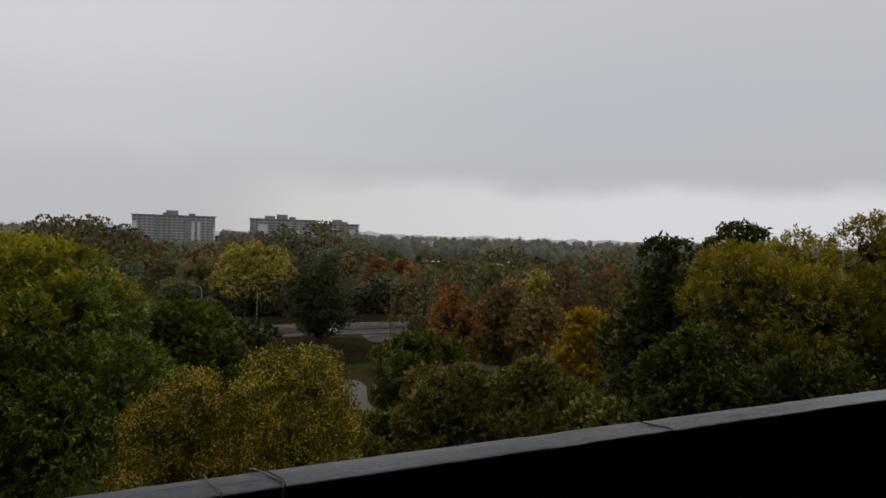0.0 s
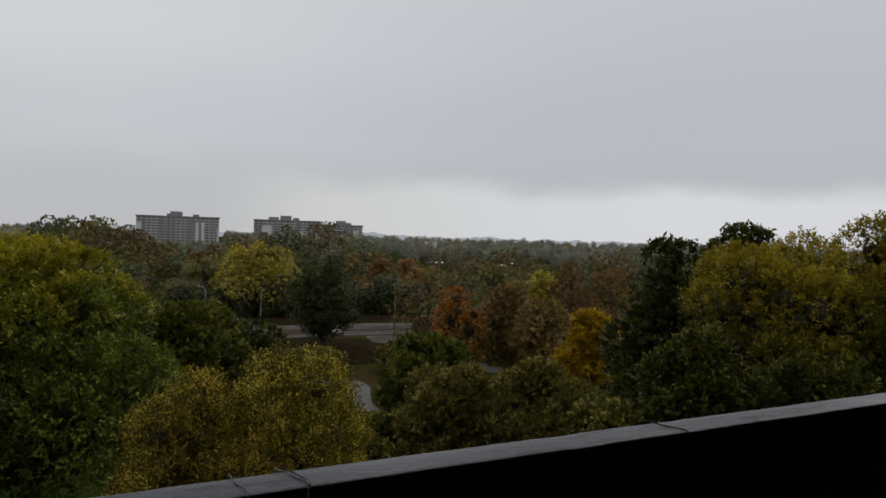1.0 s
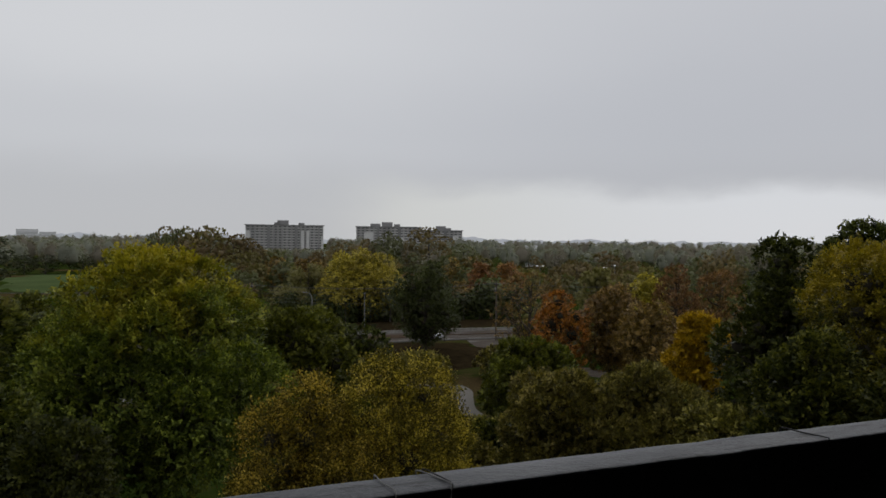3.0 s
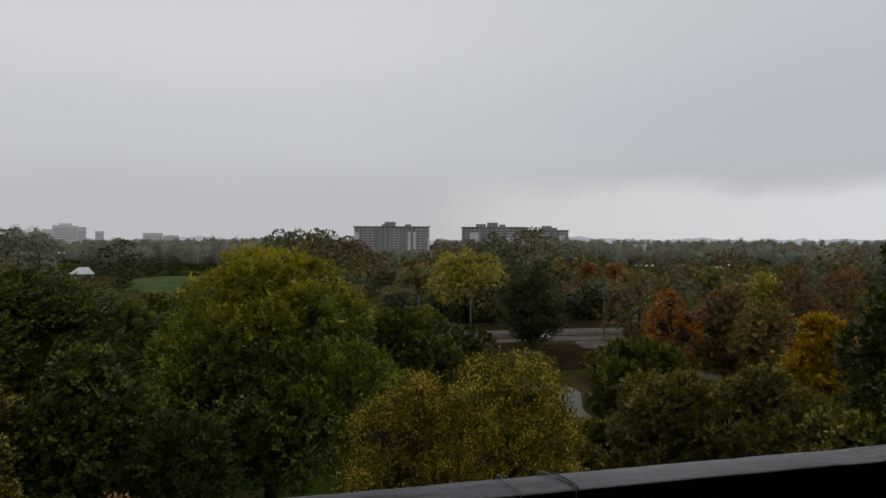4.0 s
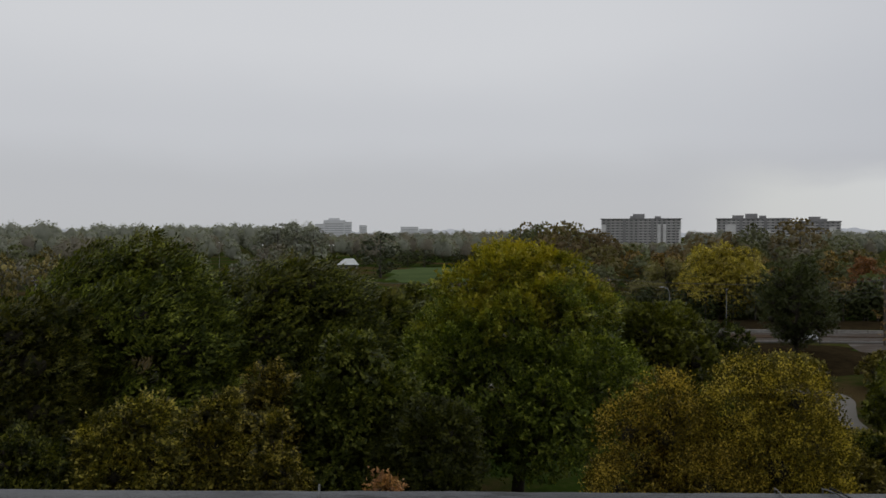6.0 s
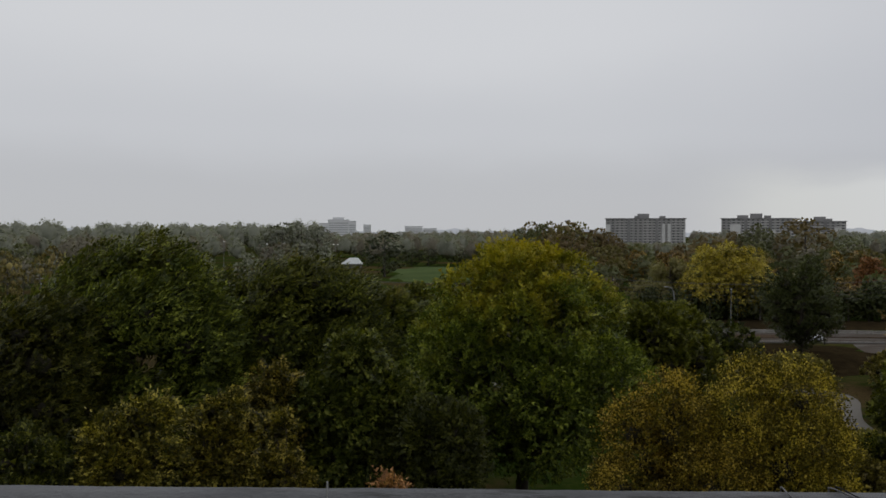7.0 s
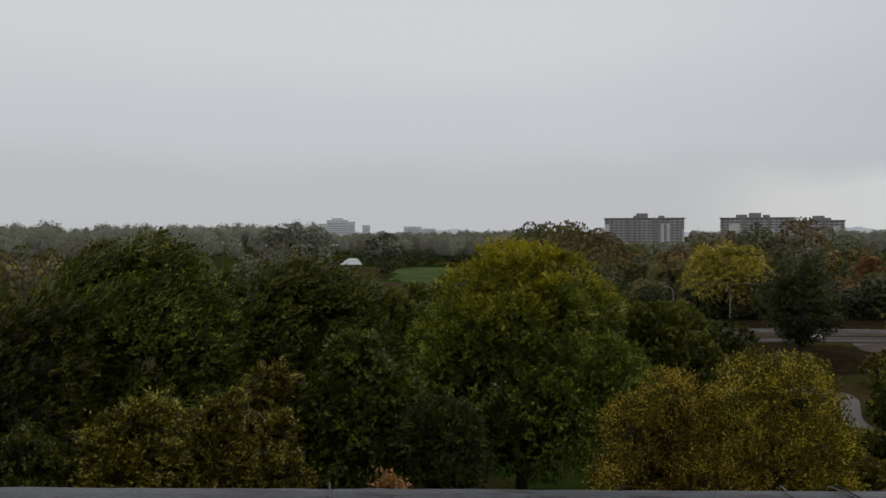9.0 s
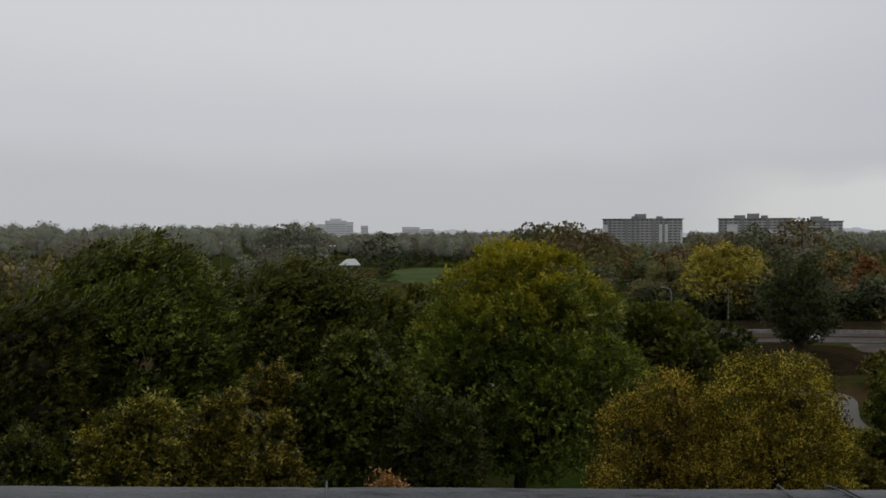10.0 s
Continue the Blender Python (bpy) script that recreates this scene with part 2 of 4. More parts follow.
def tube_arrays(points, radii, sides=7):
    """Vertices and quads of a tapering tube along points."""
    pts, k = np.asarray(points, float), sides
    way = np.gradient(pts, axis=0)
    way /= np.linalg.norm(way, axis=1)[:, None] + 1e-9
    ref = np.where(np.abs(way[:, 2:3]) > 0.9, [[1.0, 0, 0]], [[0, 0, 1.0]])
    u = np.cross(way, ref)
    u /= np.linalg.norm(u, axis=1)[:, None]
    w = np.cross(way, u)
    a = np.linspace(0, 2 * np.pi, k, endpoint=False)
    ring = np.cos(a)[None, :, None] * u[:, None] + np.sin(a)[None, :, None] * w[:, None]
    v = pts[:, None] + ring * np.asarray(radii, float)[:, None, None]
    i, j = np.meshgrid(np.arange(len(pts) - 1), np.arange(k), indexing="ij")
    q = np.stack([i * k + j, i * k + (j + 1) % k, (i + 1) * k + (j + 1) % k, (i + 1) * k + j], -1).reshape(-1, 4)
    return v.reshape(-1, 3), q


def joined(pieces):
    vs, qs, n = [], [], 0
    for v, q in pieces:
        vs.append(v)
        qs.append(q + n)
        n += len(v)
    return np.concatenate(vs), np.concatenate(qs)


def spot(az, d, z=0.0):
    """The place at a bearing (degrees, to the left of the balcony's outlook) and a distance."""
    return Vector((-d * math.sin(radians(az)), d * math.cos(radians(az)), z))


# ---------------------------------------------------------------- trees


def unit(v):
    return v / (np.linalg.norm(v, axis=-1, keepdims=True) + 1e-9)


ball = bmesh.new()
bmesh.ops.create_icosphere(ball, subdivisions=1, radius=1.0)
BALL_V = np.array([v.co[:] for v in ball.verts])
BALL_F = np.array([[v.index for v in f.verts] for f in ball.faces])
ball.free()


def leaf_quads(rng, at, way, size, slim, face=None):
    """One pointed leaf for each place, along way; face: the side that it turns to the light."""
    n = len(at)
    if face is None:
        side = unit(np.cross(way, rng.normal(size=(n, 3))))
    else:
        side = unit(np.cross(way, face))
    ln = (size * rng.uniform(0.65, 1.3, n))[:, None]
    wd = ln * slim * rng.uniform(0.8, 1.2, (n, 1))
    v = np.stack([at + side * wd, at + way * ln, at - side * wd], 1).reshape(-1, 3)
    return v, np.arange(n * 3).reshape(-1, 3)


def soft_normals(me, normals):
    """Lets each leaf take the light as the clump does that it grows on."""
    me.polygons.foreach_set("use_smooth", np.ones(len(me.polygons), dtype=bool))
    me.normals_split_custom_set_from_vertices(unit(normals).tolist())


def tree_meshes(seed, top, radius, bottom, leaves, size, lobes=16, lobe=0.46, slim=0.34, sprig=0.55, wind=(0, 0, 0.25), squash=0.85, taper=0.0, gaps=0.0, limbs=None, thin=1.7, boxy=2.6, buds=8, loose=0.42, stray=0.75, hull=0.34, ragged=0.22, soft=0.3, twigs=True):
    """The trunk with its limbs, and the crown, of one tree: leaves on sprigs, sprigs on clumps, clumps on boughs over
    the crown's body. twigs: the hull takes the shade-dark colour.
    """
    rng = np.random.default_rng(seed)
    rz, mid = (top - bottom) / 2, (top + bottom) / 2
    lobes = int(lobes * min(2.2, max(1.0, rz / radius)))
    k = np.arange(lobes) + 0.5
    ph, zz = np.pi * (1 + 5 ** 0.5) * k, 1 - 2 * k / lobes
    out = np.stack([np.cos(ph) * np.sqrt(1 - zz ** 2), np.sin(ph) * np.sqrt(1 - zz ** 2), zz], 1)
    out = unit(out + rng.normal(scale=0.24, size=out.shape))
    full = 1 / (np.abs(out) ** boxy).sum(1) ** (1 / boxy)
    lr = radius * lobe * rng.uniform(0.65, 1.15, lobes)
    reach = rng.uniform(1 - ragged, 1.04, lobes) * full
    reach[np.argmax(out[:, 2])] = 1.0
    cen = out * reach[:, None] * np.stack([radius - lr * 0.9, radius - lr * 0.9, np.maximum(rz - lr * squash * 0.9, rz * 0.3)], 1)
    if taper:
        cen[:, :2] *= (1 - taper * np.clip(cen[:, 2:3] / rz, -0.3, 1))
    cen[:, 2] += mid
    # sprays spread over the open side of the boughs, each bough swelling into clumps
    per = 12
    ns = max(8, leaves // per)
    own = rng.choice(lobes, ns * 5, p=lr ** 2 / (lr ** 2).sum())
    d = unit(rng.normal(size=(ns * 5, 3)) + (0, 0, 0.25) + 0.35 * out[own])
    lump = unit(rng.normal(size=(lobes, buds, 3)))
    swell = np.einsum("sj,skj->sk", d, lump[own]).max(1)
    org = cen[own] + d * (lr[own] * (0.62 + 0.4 * np.clip(swell, 0, 1)) * rng.uniform(0.86, 1.05, len(own)))[:, None] * (1, 1, squash)
    apart = np.linalg.norm((org[:, None] - cen[None]) / (1, 1, squash), axis=2) / lr
    apart[np.arange(len(own)), own] = 9.0
    keep = apart.min(1) > 0.82
    if gaps:
        keep &= rng.uniform(size=(lobes, buds))[own, np.einsum("sj,skj->sk", d, lump[own]).argmax(1)] > gaps
    keep = np.nonzero(keep)[0]
    keep = keep[:ns]
    ns, own, d, org = len(keep), own[keep], d[keep], org[keep]
    # flat sprays: a twig with leaves to both sides, in one plane that faces up and outwards
    swing = unit(d + rng.normal(scale=0.3, size=d.shape) + np.asarray(wind))
    plane = unit(d * 0.75 + (0, 0, 0.65) + rng.normal(scale=loose * 0.8, size=d.shape))
    across = unit(np.cross(plane, swing))
    plane = unit(np.cross(swing, across))
    length = sprig * rng.uniform(0.5, 1.3, ns) * np.where(rng.uniform(size=ns) < 0.06, 1.4, 1.0)
    f = np.tile(np.linspace(0.08, 1, per), ns)
    hand = np.tile(np.where(np.arange(per) % 2, 1.0, -1.0), ns)[:, None] * rng.uniform(0.5, 1.2, (ns * per, 1))
    many = lambda v: np.repeat(v, per, 0)
    at = many(org) + many(swing) * (f * many(length))[:, None] + many(across) * hand * (0.22 * many(length) * (1.15 - f))[:, None]
    at += rng.normal(scale=0.08 * sprig * (0.4 + 0.8 * stray), size=at.shape)
    face = unit(many(plane) + rng.normal(scale=loose * 0.45, size=at.shape))
    way = unit(many(swing) * 0.7 + many(across) * hand * 0.6 + rng.normal(scale=0.6 * stray, size=at.shape) + (0, 0, -0.1))
    low = at[:, 2] > 0.25
    at, way, face = at[low], way[low], face[low]
    pieces = [leaf_quads(rng, at, way, size, slim, face)]
    # a leaf's own normal, its spray's, and the outward way of the bough and of the whole crown
    bulk = unit((org - (0, 0, mid)) / (radius, radius, rz))
    turn = (1 - soft) * plane + soft * (0.5 * d + 0.5 * bulk + (0, 0, 0.25))
    turn = many(unit(turn))[low] + 0.25 * face
    normals = [np.repeat(turn, 3, 0)]
    # the inner foliage, coarse and deep in the crown
    ni = int(leaves * 0.15 * thin)
    if ni:
        ow = rng.choice(lobes, ni)
        deep = cen[ow] * (1, 1, 1)
        deep[:, :2] *= rng.uniform(0.5, 1.0, (ni, 1))
        deep += unit(rng.normal(size=(ni, 3))) * (lr[ow] * rng.uniform(0.1, 0.62, ni))[:, None]
        deep[:, 2] = np.maximum(deep[:, 2], 0.6)
        pieces.append(leaf_quads(rng, deep, unit(rng.normal(size=(ni, 3))), size * 1.6, 0.42))
        normals.append(np.repeat(unit(rng.normal(size=(ni, 3)) * 0.5 + (0, 0, 0.3)), 3, 0))
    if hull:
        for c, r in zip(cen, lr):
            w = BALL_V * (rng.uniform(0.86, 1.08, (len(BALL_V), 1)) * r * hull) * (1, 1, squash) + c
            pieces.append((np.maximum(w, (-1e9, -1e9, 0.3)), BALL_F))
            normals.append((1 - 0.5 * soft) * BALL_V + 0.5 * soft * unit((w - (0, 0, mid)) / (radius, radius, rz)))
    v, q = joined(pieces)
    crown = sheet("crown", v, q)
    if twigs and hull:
        # dark core that stands in for the shade deep in the crown
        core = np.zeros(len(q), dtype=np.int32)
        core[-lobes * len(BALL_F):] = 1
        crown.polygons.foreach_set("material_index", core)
    soft_normals(crown, np.concatenate(normals))
    # trunk and limbs
    tr = max(0.12, top * 0.022)
    fork = bottom + (top - bottom) * 0.18
    lean = rng.normal(scale=0.02 * top, size=2)
    tops = np.array([[0, 0, -0.1], [0, 0, fork * 0.35], [lean[0] * 0.4, lean[1] * 0.4, fork], [lean[0], lean[1], mid + rz * 0.3], [lean[0] * 1.2, lean[1] * 1.2, top - lr.mean() * 0.6]])
    wood = [tube_arrays(tops, [tr * 1.5, tr * 1.05, tr * 0.85, tr * 0.4, tr * 0.08], 9)]
    for i in range(min(lobes, limbs or lobes)):
        z0 = np.clip(cen[i, 2] - (1.2 + rng.uniform(0, 1)) * np.hypot(*cen[i, :2]) * 0.55, fork * 0.75, top * 0.8)
        s = np.array([np.interp(z0, tops[:, 2], tops[:, 0]), np.interp(z0, tops[:, 2], tops[:, 1]), z0])
        e = cen[i]
        m1 = s + (e - s) * 0.5 + (0, 0, -0.06 * np.linalg.norm(e - s)) + rng.normal(scale=0.05 * radius, size=3)
        r0 = tr * rng.uniform(0.28, 0.45)
        wood.append(tube_arrays([s, (s + m1) / 2, m1, (m1 + e) / 2 + rng.normal(scale=0.03 * radius, size=3), e], [r0, r0 * 0.8, r0 * 0.55, r0 * 0.35, r0 * 0.12], 5))
        for _ in range(3 if leaves > 6000 else 0):
            g = e + unit(rng.normal(size=3) + 0.8 * out[i] + (0, 0, 0.4)) * lr[i] * rng.uniform(0.5, 0.85)
            b = m1 + (e - m1) * rng.uniform(0.1, 0.9)
            wood.append(tube_arrays([b, (b + g) / 2 + rng.normal(scale=0.05 * radius, size=3), g], [r0 * 0.35, r0 * 0.2, r0 * 0.05], 4))
    v, q = joined(wood)
    return sheet("trunk", v, q), crown


def tree(name, label, az, d, top, radius, leaf, seed, bottom=0.22, leaves=30000, size=0.26, bark=BARK, group="", **how):
    """A tree of its own at a bearing and distance, with its crown from bottom (a share of its height) to top."""
    trunk, crown = tree_meshes(seed, top, radius, top * bottom, leaves, size, **how)
    ob = thing(name, label, "tree", group, "", Matrix.Translation(spot(az, d)))
    child("trunk", trunk, bark, ob)
    crown.materials.append(LEAF[leaf])
    crown.materials.append(DARK_CORE)
    child("crown", crown, None, ob)
    return ob

# ---------------------------------------------------------------- ground, road, path


def ground_material():
    m = Mat("wet_grass_ground", 0.9, 0.0)
    a, b, c = m.noise(0.03, 4, 0.6), m.noise(0.5, 5, 0.65), m.noise(9.0, 4, 0.7)
    grass = m.ramp(m.math("ADD", m.math("MULTIPLY", b, 0.6), m.math("MULTIPLY", c, 0.4)), [(0.3, (0.014, 0.024, 0.005)), (0.5, (0.028, 0.046, 0.008)), (0.75, (0.052, 0.074, 0.014))])
    litter = m.ramp(c, [(0.3, (0.03, 0.024, 0.014)), (0.6, (0.085, 0.06, 0.026)), (0.8, (0.16, 0.11, 0.03))])
    f = m.ramp(m.math("ADD", m.math("MULTIPLY", a, 0.7), m.math("MULTIPLY", b, 0.3)), [(0.47, (0, 0, 0)), (0.58, (1, 1, 1))])
    m.color(m.mix(f, grass, litter))
    return m.bump(c, 0.6, 0.05).m


def spread(reach, near, n):
    """Steps that are fine near the middle and coarse far out."""
    s = np.linspace(-1, 1, n)
    return np.sign(s) * (near * np.abs(s) + (reach - near) * np.abs(s) ** 5)


gx, gy = np.meshgrid(spread(4200, 500, 121), spread(4200, 500, 121), indexing="ij")
far = np.hypot(gx, gy)
gz = np.where(far > 900, (np.clip(far - 900, 0, 2600) / 2600) ** 1.3 * 10 * (0.6 + 0.4 * np.sin(gx / 310) * np.cos(gy / 270)), 0.0)
gi, gj = np.meshgrid(np.arange(120), np.arange(120), indexing="ij")
gq = np.stack([gi * 121 + gj, (gi + 1) * 121 + gj, (gi + 1) * 121 + gj + 1, gi * 121 + gj + 1], -1).reshape(-1, 4)
ground = child("ground", sheet("ground", np.stack([gx, gy, gz], -1).reshape(-1, 3), gq), ground_material(), None)
tagged(ground, "wet green park grass strewn with fallen leaves", "ground", kind="structure")


def wet_asphalt(name, a, b, rough):
    m = Mat(name, rough, 0.05)
    n1, n2 = m.noise(0.35, 5, 0.65, stretch=(0.25, 1, 1)), m.noise(14, 3, 0.7)
    m.color(m.ramp(m.math("ADD", m.math("MULTIPLY", n1, 0.7), m.math("MULTIPLY", n2, 0.3)), [(0.35, a), (0.65, b)]))
    m.link(m.ramp(n1, [(0.4, (rough * 0.55,) * 3), (0.6, (rough * 1.3,) * 3)]), m.b.inputs["Roughness"])
    return m.bump(n2, 0.25, 0.01).m


ASPHALT = wet_asphalt("wet_asphalt", (0.042, 0.032, 0.025), (0.084, 0.066, 0.051), 0.6)
PATH_GREY = wet_asphalt("wet_path_asphalt", (0.10, 0.092, 0.08), (0.21, 0.195, 0.172), 0.7)
PAVE = wet_asphalt("wet_pavement", (0.045, 0.041, 0.036), (0.08, 0.074, 0.066), 0.75)
KERB = worn("kerb_concrete", (0.15, 0.14, 0.125), (0.27, 0.255, 0.235), 1.5, 0.7)
MEDIAN_BROWN = worn("median_brown", (0.05, 0.036, 0.026), (0.10, 0.072, 0.05), 1.2, 0.9, 0.0, 0.6)


def ribbon(name, line, width, z, thick, material, label, category, kind="structure"):
    """A flat strip of even width along a line of places on the ground, with its sides."""
    p = np.asarray(line, float)
    w = np.gradient(p, axis=0)
    w /= np.linalg.norm(w, axis=1)[:, None]
    nrm = np.stack([-w[:, 1], w[:, 0]], 1) * np.asarray(width, float).reshape(-1, 1) / 2
    bm = bmesh.new()
    rows = []
    for a, b in zip(p + nrm, p - nrm):
        rows.append([bm.verts.new((*q, zz)) for q, zz in ((a, z - thick), (a, z), (b, z), (b, z - thick))])
    for r, s in zip(rows, rows[1:]):
        for i in range(3):
            bm.faces.new((r[i], r[i + 1], s[i + 1], s[i]))
    bm.normal_update()
    bmesh.ops.recalc_face_normals(bm, faces=bm.faces)
    return solid(name, bm, material, label, category, kind)


def smooth_line(points, n=40):
    """A smooth line through a few places (Catmull-Rom)."""
    p = np.asarray(points, float)
    p = np.vstack([2 * p[0] - p[1], p, 2 * p[-1] - p[-2]])
    out = []
    for i in range(1, len(p) - 2):
        for t in np.linspace(0, 1, n // (len(p) - 3), endpoint=False):
            a, b, c, d = p[i - 1], p[i], p[i + 1], p[i + 2]
            out.append(0.5 * (2 * b + (c - a) * t + (2 * a - 5 * b + 4 * c - d) * t * t + (3 * b - a - 3 * c + d) * t ** 3))
    return np.array(out + [p[-2]])


road_x = [(-260, 161.4), (-60, 159.4), (20, 158.4), (60, 159), (90, 157), (130, 149.4), (300, 107.4)]
line = smooth_line(road_x, 60)
ribbon("road", line, 13.2, 0.03, 0.2, ASPHALT, "wet dark grey four-lane asphalt road", "road")
# the wide stretch paints the brown reflection of trees in the wet road
ribbon("median", line + (0, 0.4), np.interp(line[:, 0], [62, 72], [4.2, 0.6]), 0.16, 0.2, MEDIAN_BROWN, "brown median strip, widened as the trees' reflection, that narrows to a low kerb", "median")
for off in (6.5, -6.5):
    ribbon("kerb", line + (0, off), 0.3, 0.18, 0.3, KERB, "pale concrete kerb along the road", "kerb")
ribbon("pavement", line + (0, -7.6), 1.6, 0.12, 0.2, PAVE, "wet grey pavement along the road", "pavement")
ribbon("side_road", smooth_line([(77.5, 153.5), (73.5, 140), (71.5, 124), (73.5, 108), (81, 92)], 30), 6.4, 0.025, 0.2, ASPHALT, "wet side road joining the main road", "road")
ribbon("park_path", smooth_line([(-80, 116), (-40, 112), (-3, 110), (12, 106), (30, 104.4), (43, 104.9), (47.6, 103.9), (47.8, 100), (45.6, 95), (43.2, 89.5), (42.2, 85)], 72),
       3.1, 0.03, 0.15, PATH_GREY, "wet pale grey asphalt park path curving through grass", "path")

# the dry bank in front of the road
def bank(name, cx, cy, rx, ry, h, turn, material, label):
    rng = np.random.default_rng(int(cx * 7 + cy))
    r, a = np.meshgrid(np.linspace(0, 1, 14), np.linspace(0, 2 * np.pi, 37)[:-1], indexing="ij")
    wob = 1 + 0.12 * np.sin(3 * a + 1) + 0.08 * np.sin(5 * a)
    x, y = r * np.cos(a) * rx * wob, r * np.sin(a) * ry * wob
    z = h * (1 - r ** 2) ** 1.2 + rng.normal(scale=0.05, size=r.shape) * (r < 1) - 0.03
    c, s = math.cos(radians(turn)), math.sin(radians(turn))
    v = np.stack([cx + c * x - s * y, cy + s * x + c * y, z], -1).reshape(-1, 3)
    i, j = np.meshgrid(np.arange(13), np.arange(36), indexing="ij")
    q = np.stack([i * 36 + j, (i + 1) * 36 + j, (i + 1) * 36 + (j + 1) % 36, i * 36 + (j + 1) % 36], -1).reshape(-1, 4)
    ob = child(name, sheet(name, v, q), material, None)
    return tagged(ob, label, "bank", kind="structure")


# lighter than the near grass, with some distance haze in the green
LAWN = Mat("mown_grass", 0.9, 0.0)
ln1, ln2 = LAWN.noise(0.05, 4, 0.6), LAWN.noise(1.5, 4, 0.7)
LAWN.color(LAWN.ramp(LAWN.math("ADD", LAWN.math("MULTIPLY", ln1, 0.6), LAWN.math("MULTIPLY", ln2, 0.4)), [(0.35, (0.06, 0.086, 0.033)), (0.65, (0.09, 0.12, 0.048))]))
LAWN = LAWN.m
DRY = worn("dry_grass", (0.016, 0.012, 0.007), (0.040, 0.029, 0.014), 0.5, 0.9, 0.0, 0.8, 6)
bank("lawn", -9, 398, 29, 76, 0.3, 0, LAWN, "open mown green lawn in the park")
bank("grass_bank", 57.5, 133, 12, 16.5, 1.7, 0, DRY, "low bank of dull brown dry grass beside the road")
bank("grass_bank", 62.5, 143.5, 8, 6, 0.5, 0, DRY, "low bank of dull brown dry grass beside the side road")
bank("grass_bank", 33, 141.5, 25, 8.6, 0.9, 0, DRY, "low bank of dull brown dry grass along the pavement")

# added dark strip: covers green ground that should look as dark as the trees
bank("grass_bank", 70, 181, 66, 10.5, 0.7, -2, DRY, "dark verge added behind the road barrier")

# ---------------------------------------------------------------- balcony
CAP = Mat("wet_painted_cap", 0.45, 0.35)
cn1, cn2, cn3 = CAP.noise(3.0, 6, 0.65, stretch=(0.5, 1.6, 1)), CAP.noise(70, 4, 0.7), CAP.noise(9.0, 5, 0.7, stretch=(0.4, 2, 1))
cc = CAP.ramp(CAP.math("ADD", CAP.math("MULTIPLY", cn1, 0.5), CAP.math("MULTIPLY", cn2, 0.5)), [(0.3, (0.034, 0.036, 0.040)), (0.5, (0.062, 0.065, 0.072)), (0.7, (0.128, 0.134, 0.147))])
cc = CAP.mix(CAP.ramp(cn3, [(0.52, (0, 0, 0)), (0.60, (1, 1, 1))]), cc, (0.055, 0.057, 0.062))
cn4 = CAP.noise(24.0, 4, 0.7, stretch=(0.3, 1.4, 1))
chip = CAP.ramp(CAP.math("ADD", cn4, CAP.math("MULTIPLY", CAP.math("SUBTRACT", cn1, 0.5), 0.5)), [(0.57, (0, 0, 0)), (0.61, (1, 1, 1))])
CAP.color(CAP.mix(chip, cc, (0.022, 0.022, 0.024)))
CAP.link(CAP.ramp(cn1, [(0.35, (0.36,) * 3), (0.65, (0.62,) * 3)]), CAP.b.inputs["Roughness"])
CAP.bump(cn2, 0.6, 0.006)
CAP = CAP.m
BLACK = worn("black_painted_wall", (0.012, 0.012, 0.013), (0.028, 0.028, 0.03), 4, 0.7, 0.3, 0.5, 50)
PLASTER = worn("grey_plaster", (0.10, 0.10, 0.10), (0.16, 0.16, 0.155), 2, 0.85, 0.2, 0.3)

ZC = 20.53
rngp = np.random.default_rng(5)


def cap_mesh(x0, x1):
    """The parapet's capping: a rounded, slightly uneven section drawn along x."""
    sec = [(1.342, -0.005), (1.341, -0.002), (1.344, 0.0), (1.352, 0.0008), (1.395, 0.0025), (1.440, 0.0), (1.447, -0.004), (1.452, -0.014), (1.45, -0.016)]
    xs = np.arange(x0, x1 + 0.001, 0.05)
    dy = np.cumsum(rngp.normal(scale=0.0012, size=len(xs)))
    dy -= np.linspace(dy[0], dy[-1], len(xs))
    dz = rngp.normal(scale=0.0006, size=len(xs))
    v = np.array([[(x, y + a * (0.9 if y < 1.36 else 0.3), ZC + z + b) for y, z in sec] for x, a, b in zip(xs, np.clip(dy, -0.006, 0.006), dz)]).reshape(-1, 3)
    k = len(sec)
    i, j = np.meshgrid(np.arange(len(xs) - 1), np.arange(k), indexing="ij")
    q = np.stack([i * k + j, i * k + (j + 1) % k, (i + 1) * k + (j + 1) % k, (i + 1) * k + j], -1).reshape(-1, 4)
    return sheet("parapet_cap", v, q)


parapet = thing("balcony_parapet", "black balcony parapet wall with a wet grey capping", "parapet", kind="structure")
child("parapet_cap", cap_mesh(-4.0, 9.0), CAP, parapet, "wet grey painted capping with stains")
part("parapet_wall", box(bmesh.new(), -4.0, 9.0, 1.346, 1.441, 19.38, ZC - 0.004, 0.002), BLACK, parapet)
# unseen floor, ceiling and walls, added; they keep light off the parapet's inner face
solid("floor", box(bmesh.new(), -4.2, 9.2, -1.4, 1.46, 19.18, 19.38), PLASTER, "bare grey balcony floor slab", "floor", "structure")
solid("ceiling", box(bmesh.new(), -4.2, 9.2, -1.4, 1.40, 22.05, 22.25), PLASTER, "unseen grey balcony ceiling slab", "ceiling", "structure")
solid("wall_back", box(bmesh.new(), -4.2, 9.2, -1.6, -1.4, 0, 24), BLACK, "unseen dark wall behind the balcony", "wall", "structure")
solid("wall_end_1", box(bmesh.new(), -4.2, -4.0, -1.4, 1.33, 19.38, 22.05), BLACK, "unseen dark end wall of the balcony", "wall", "structure")
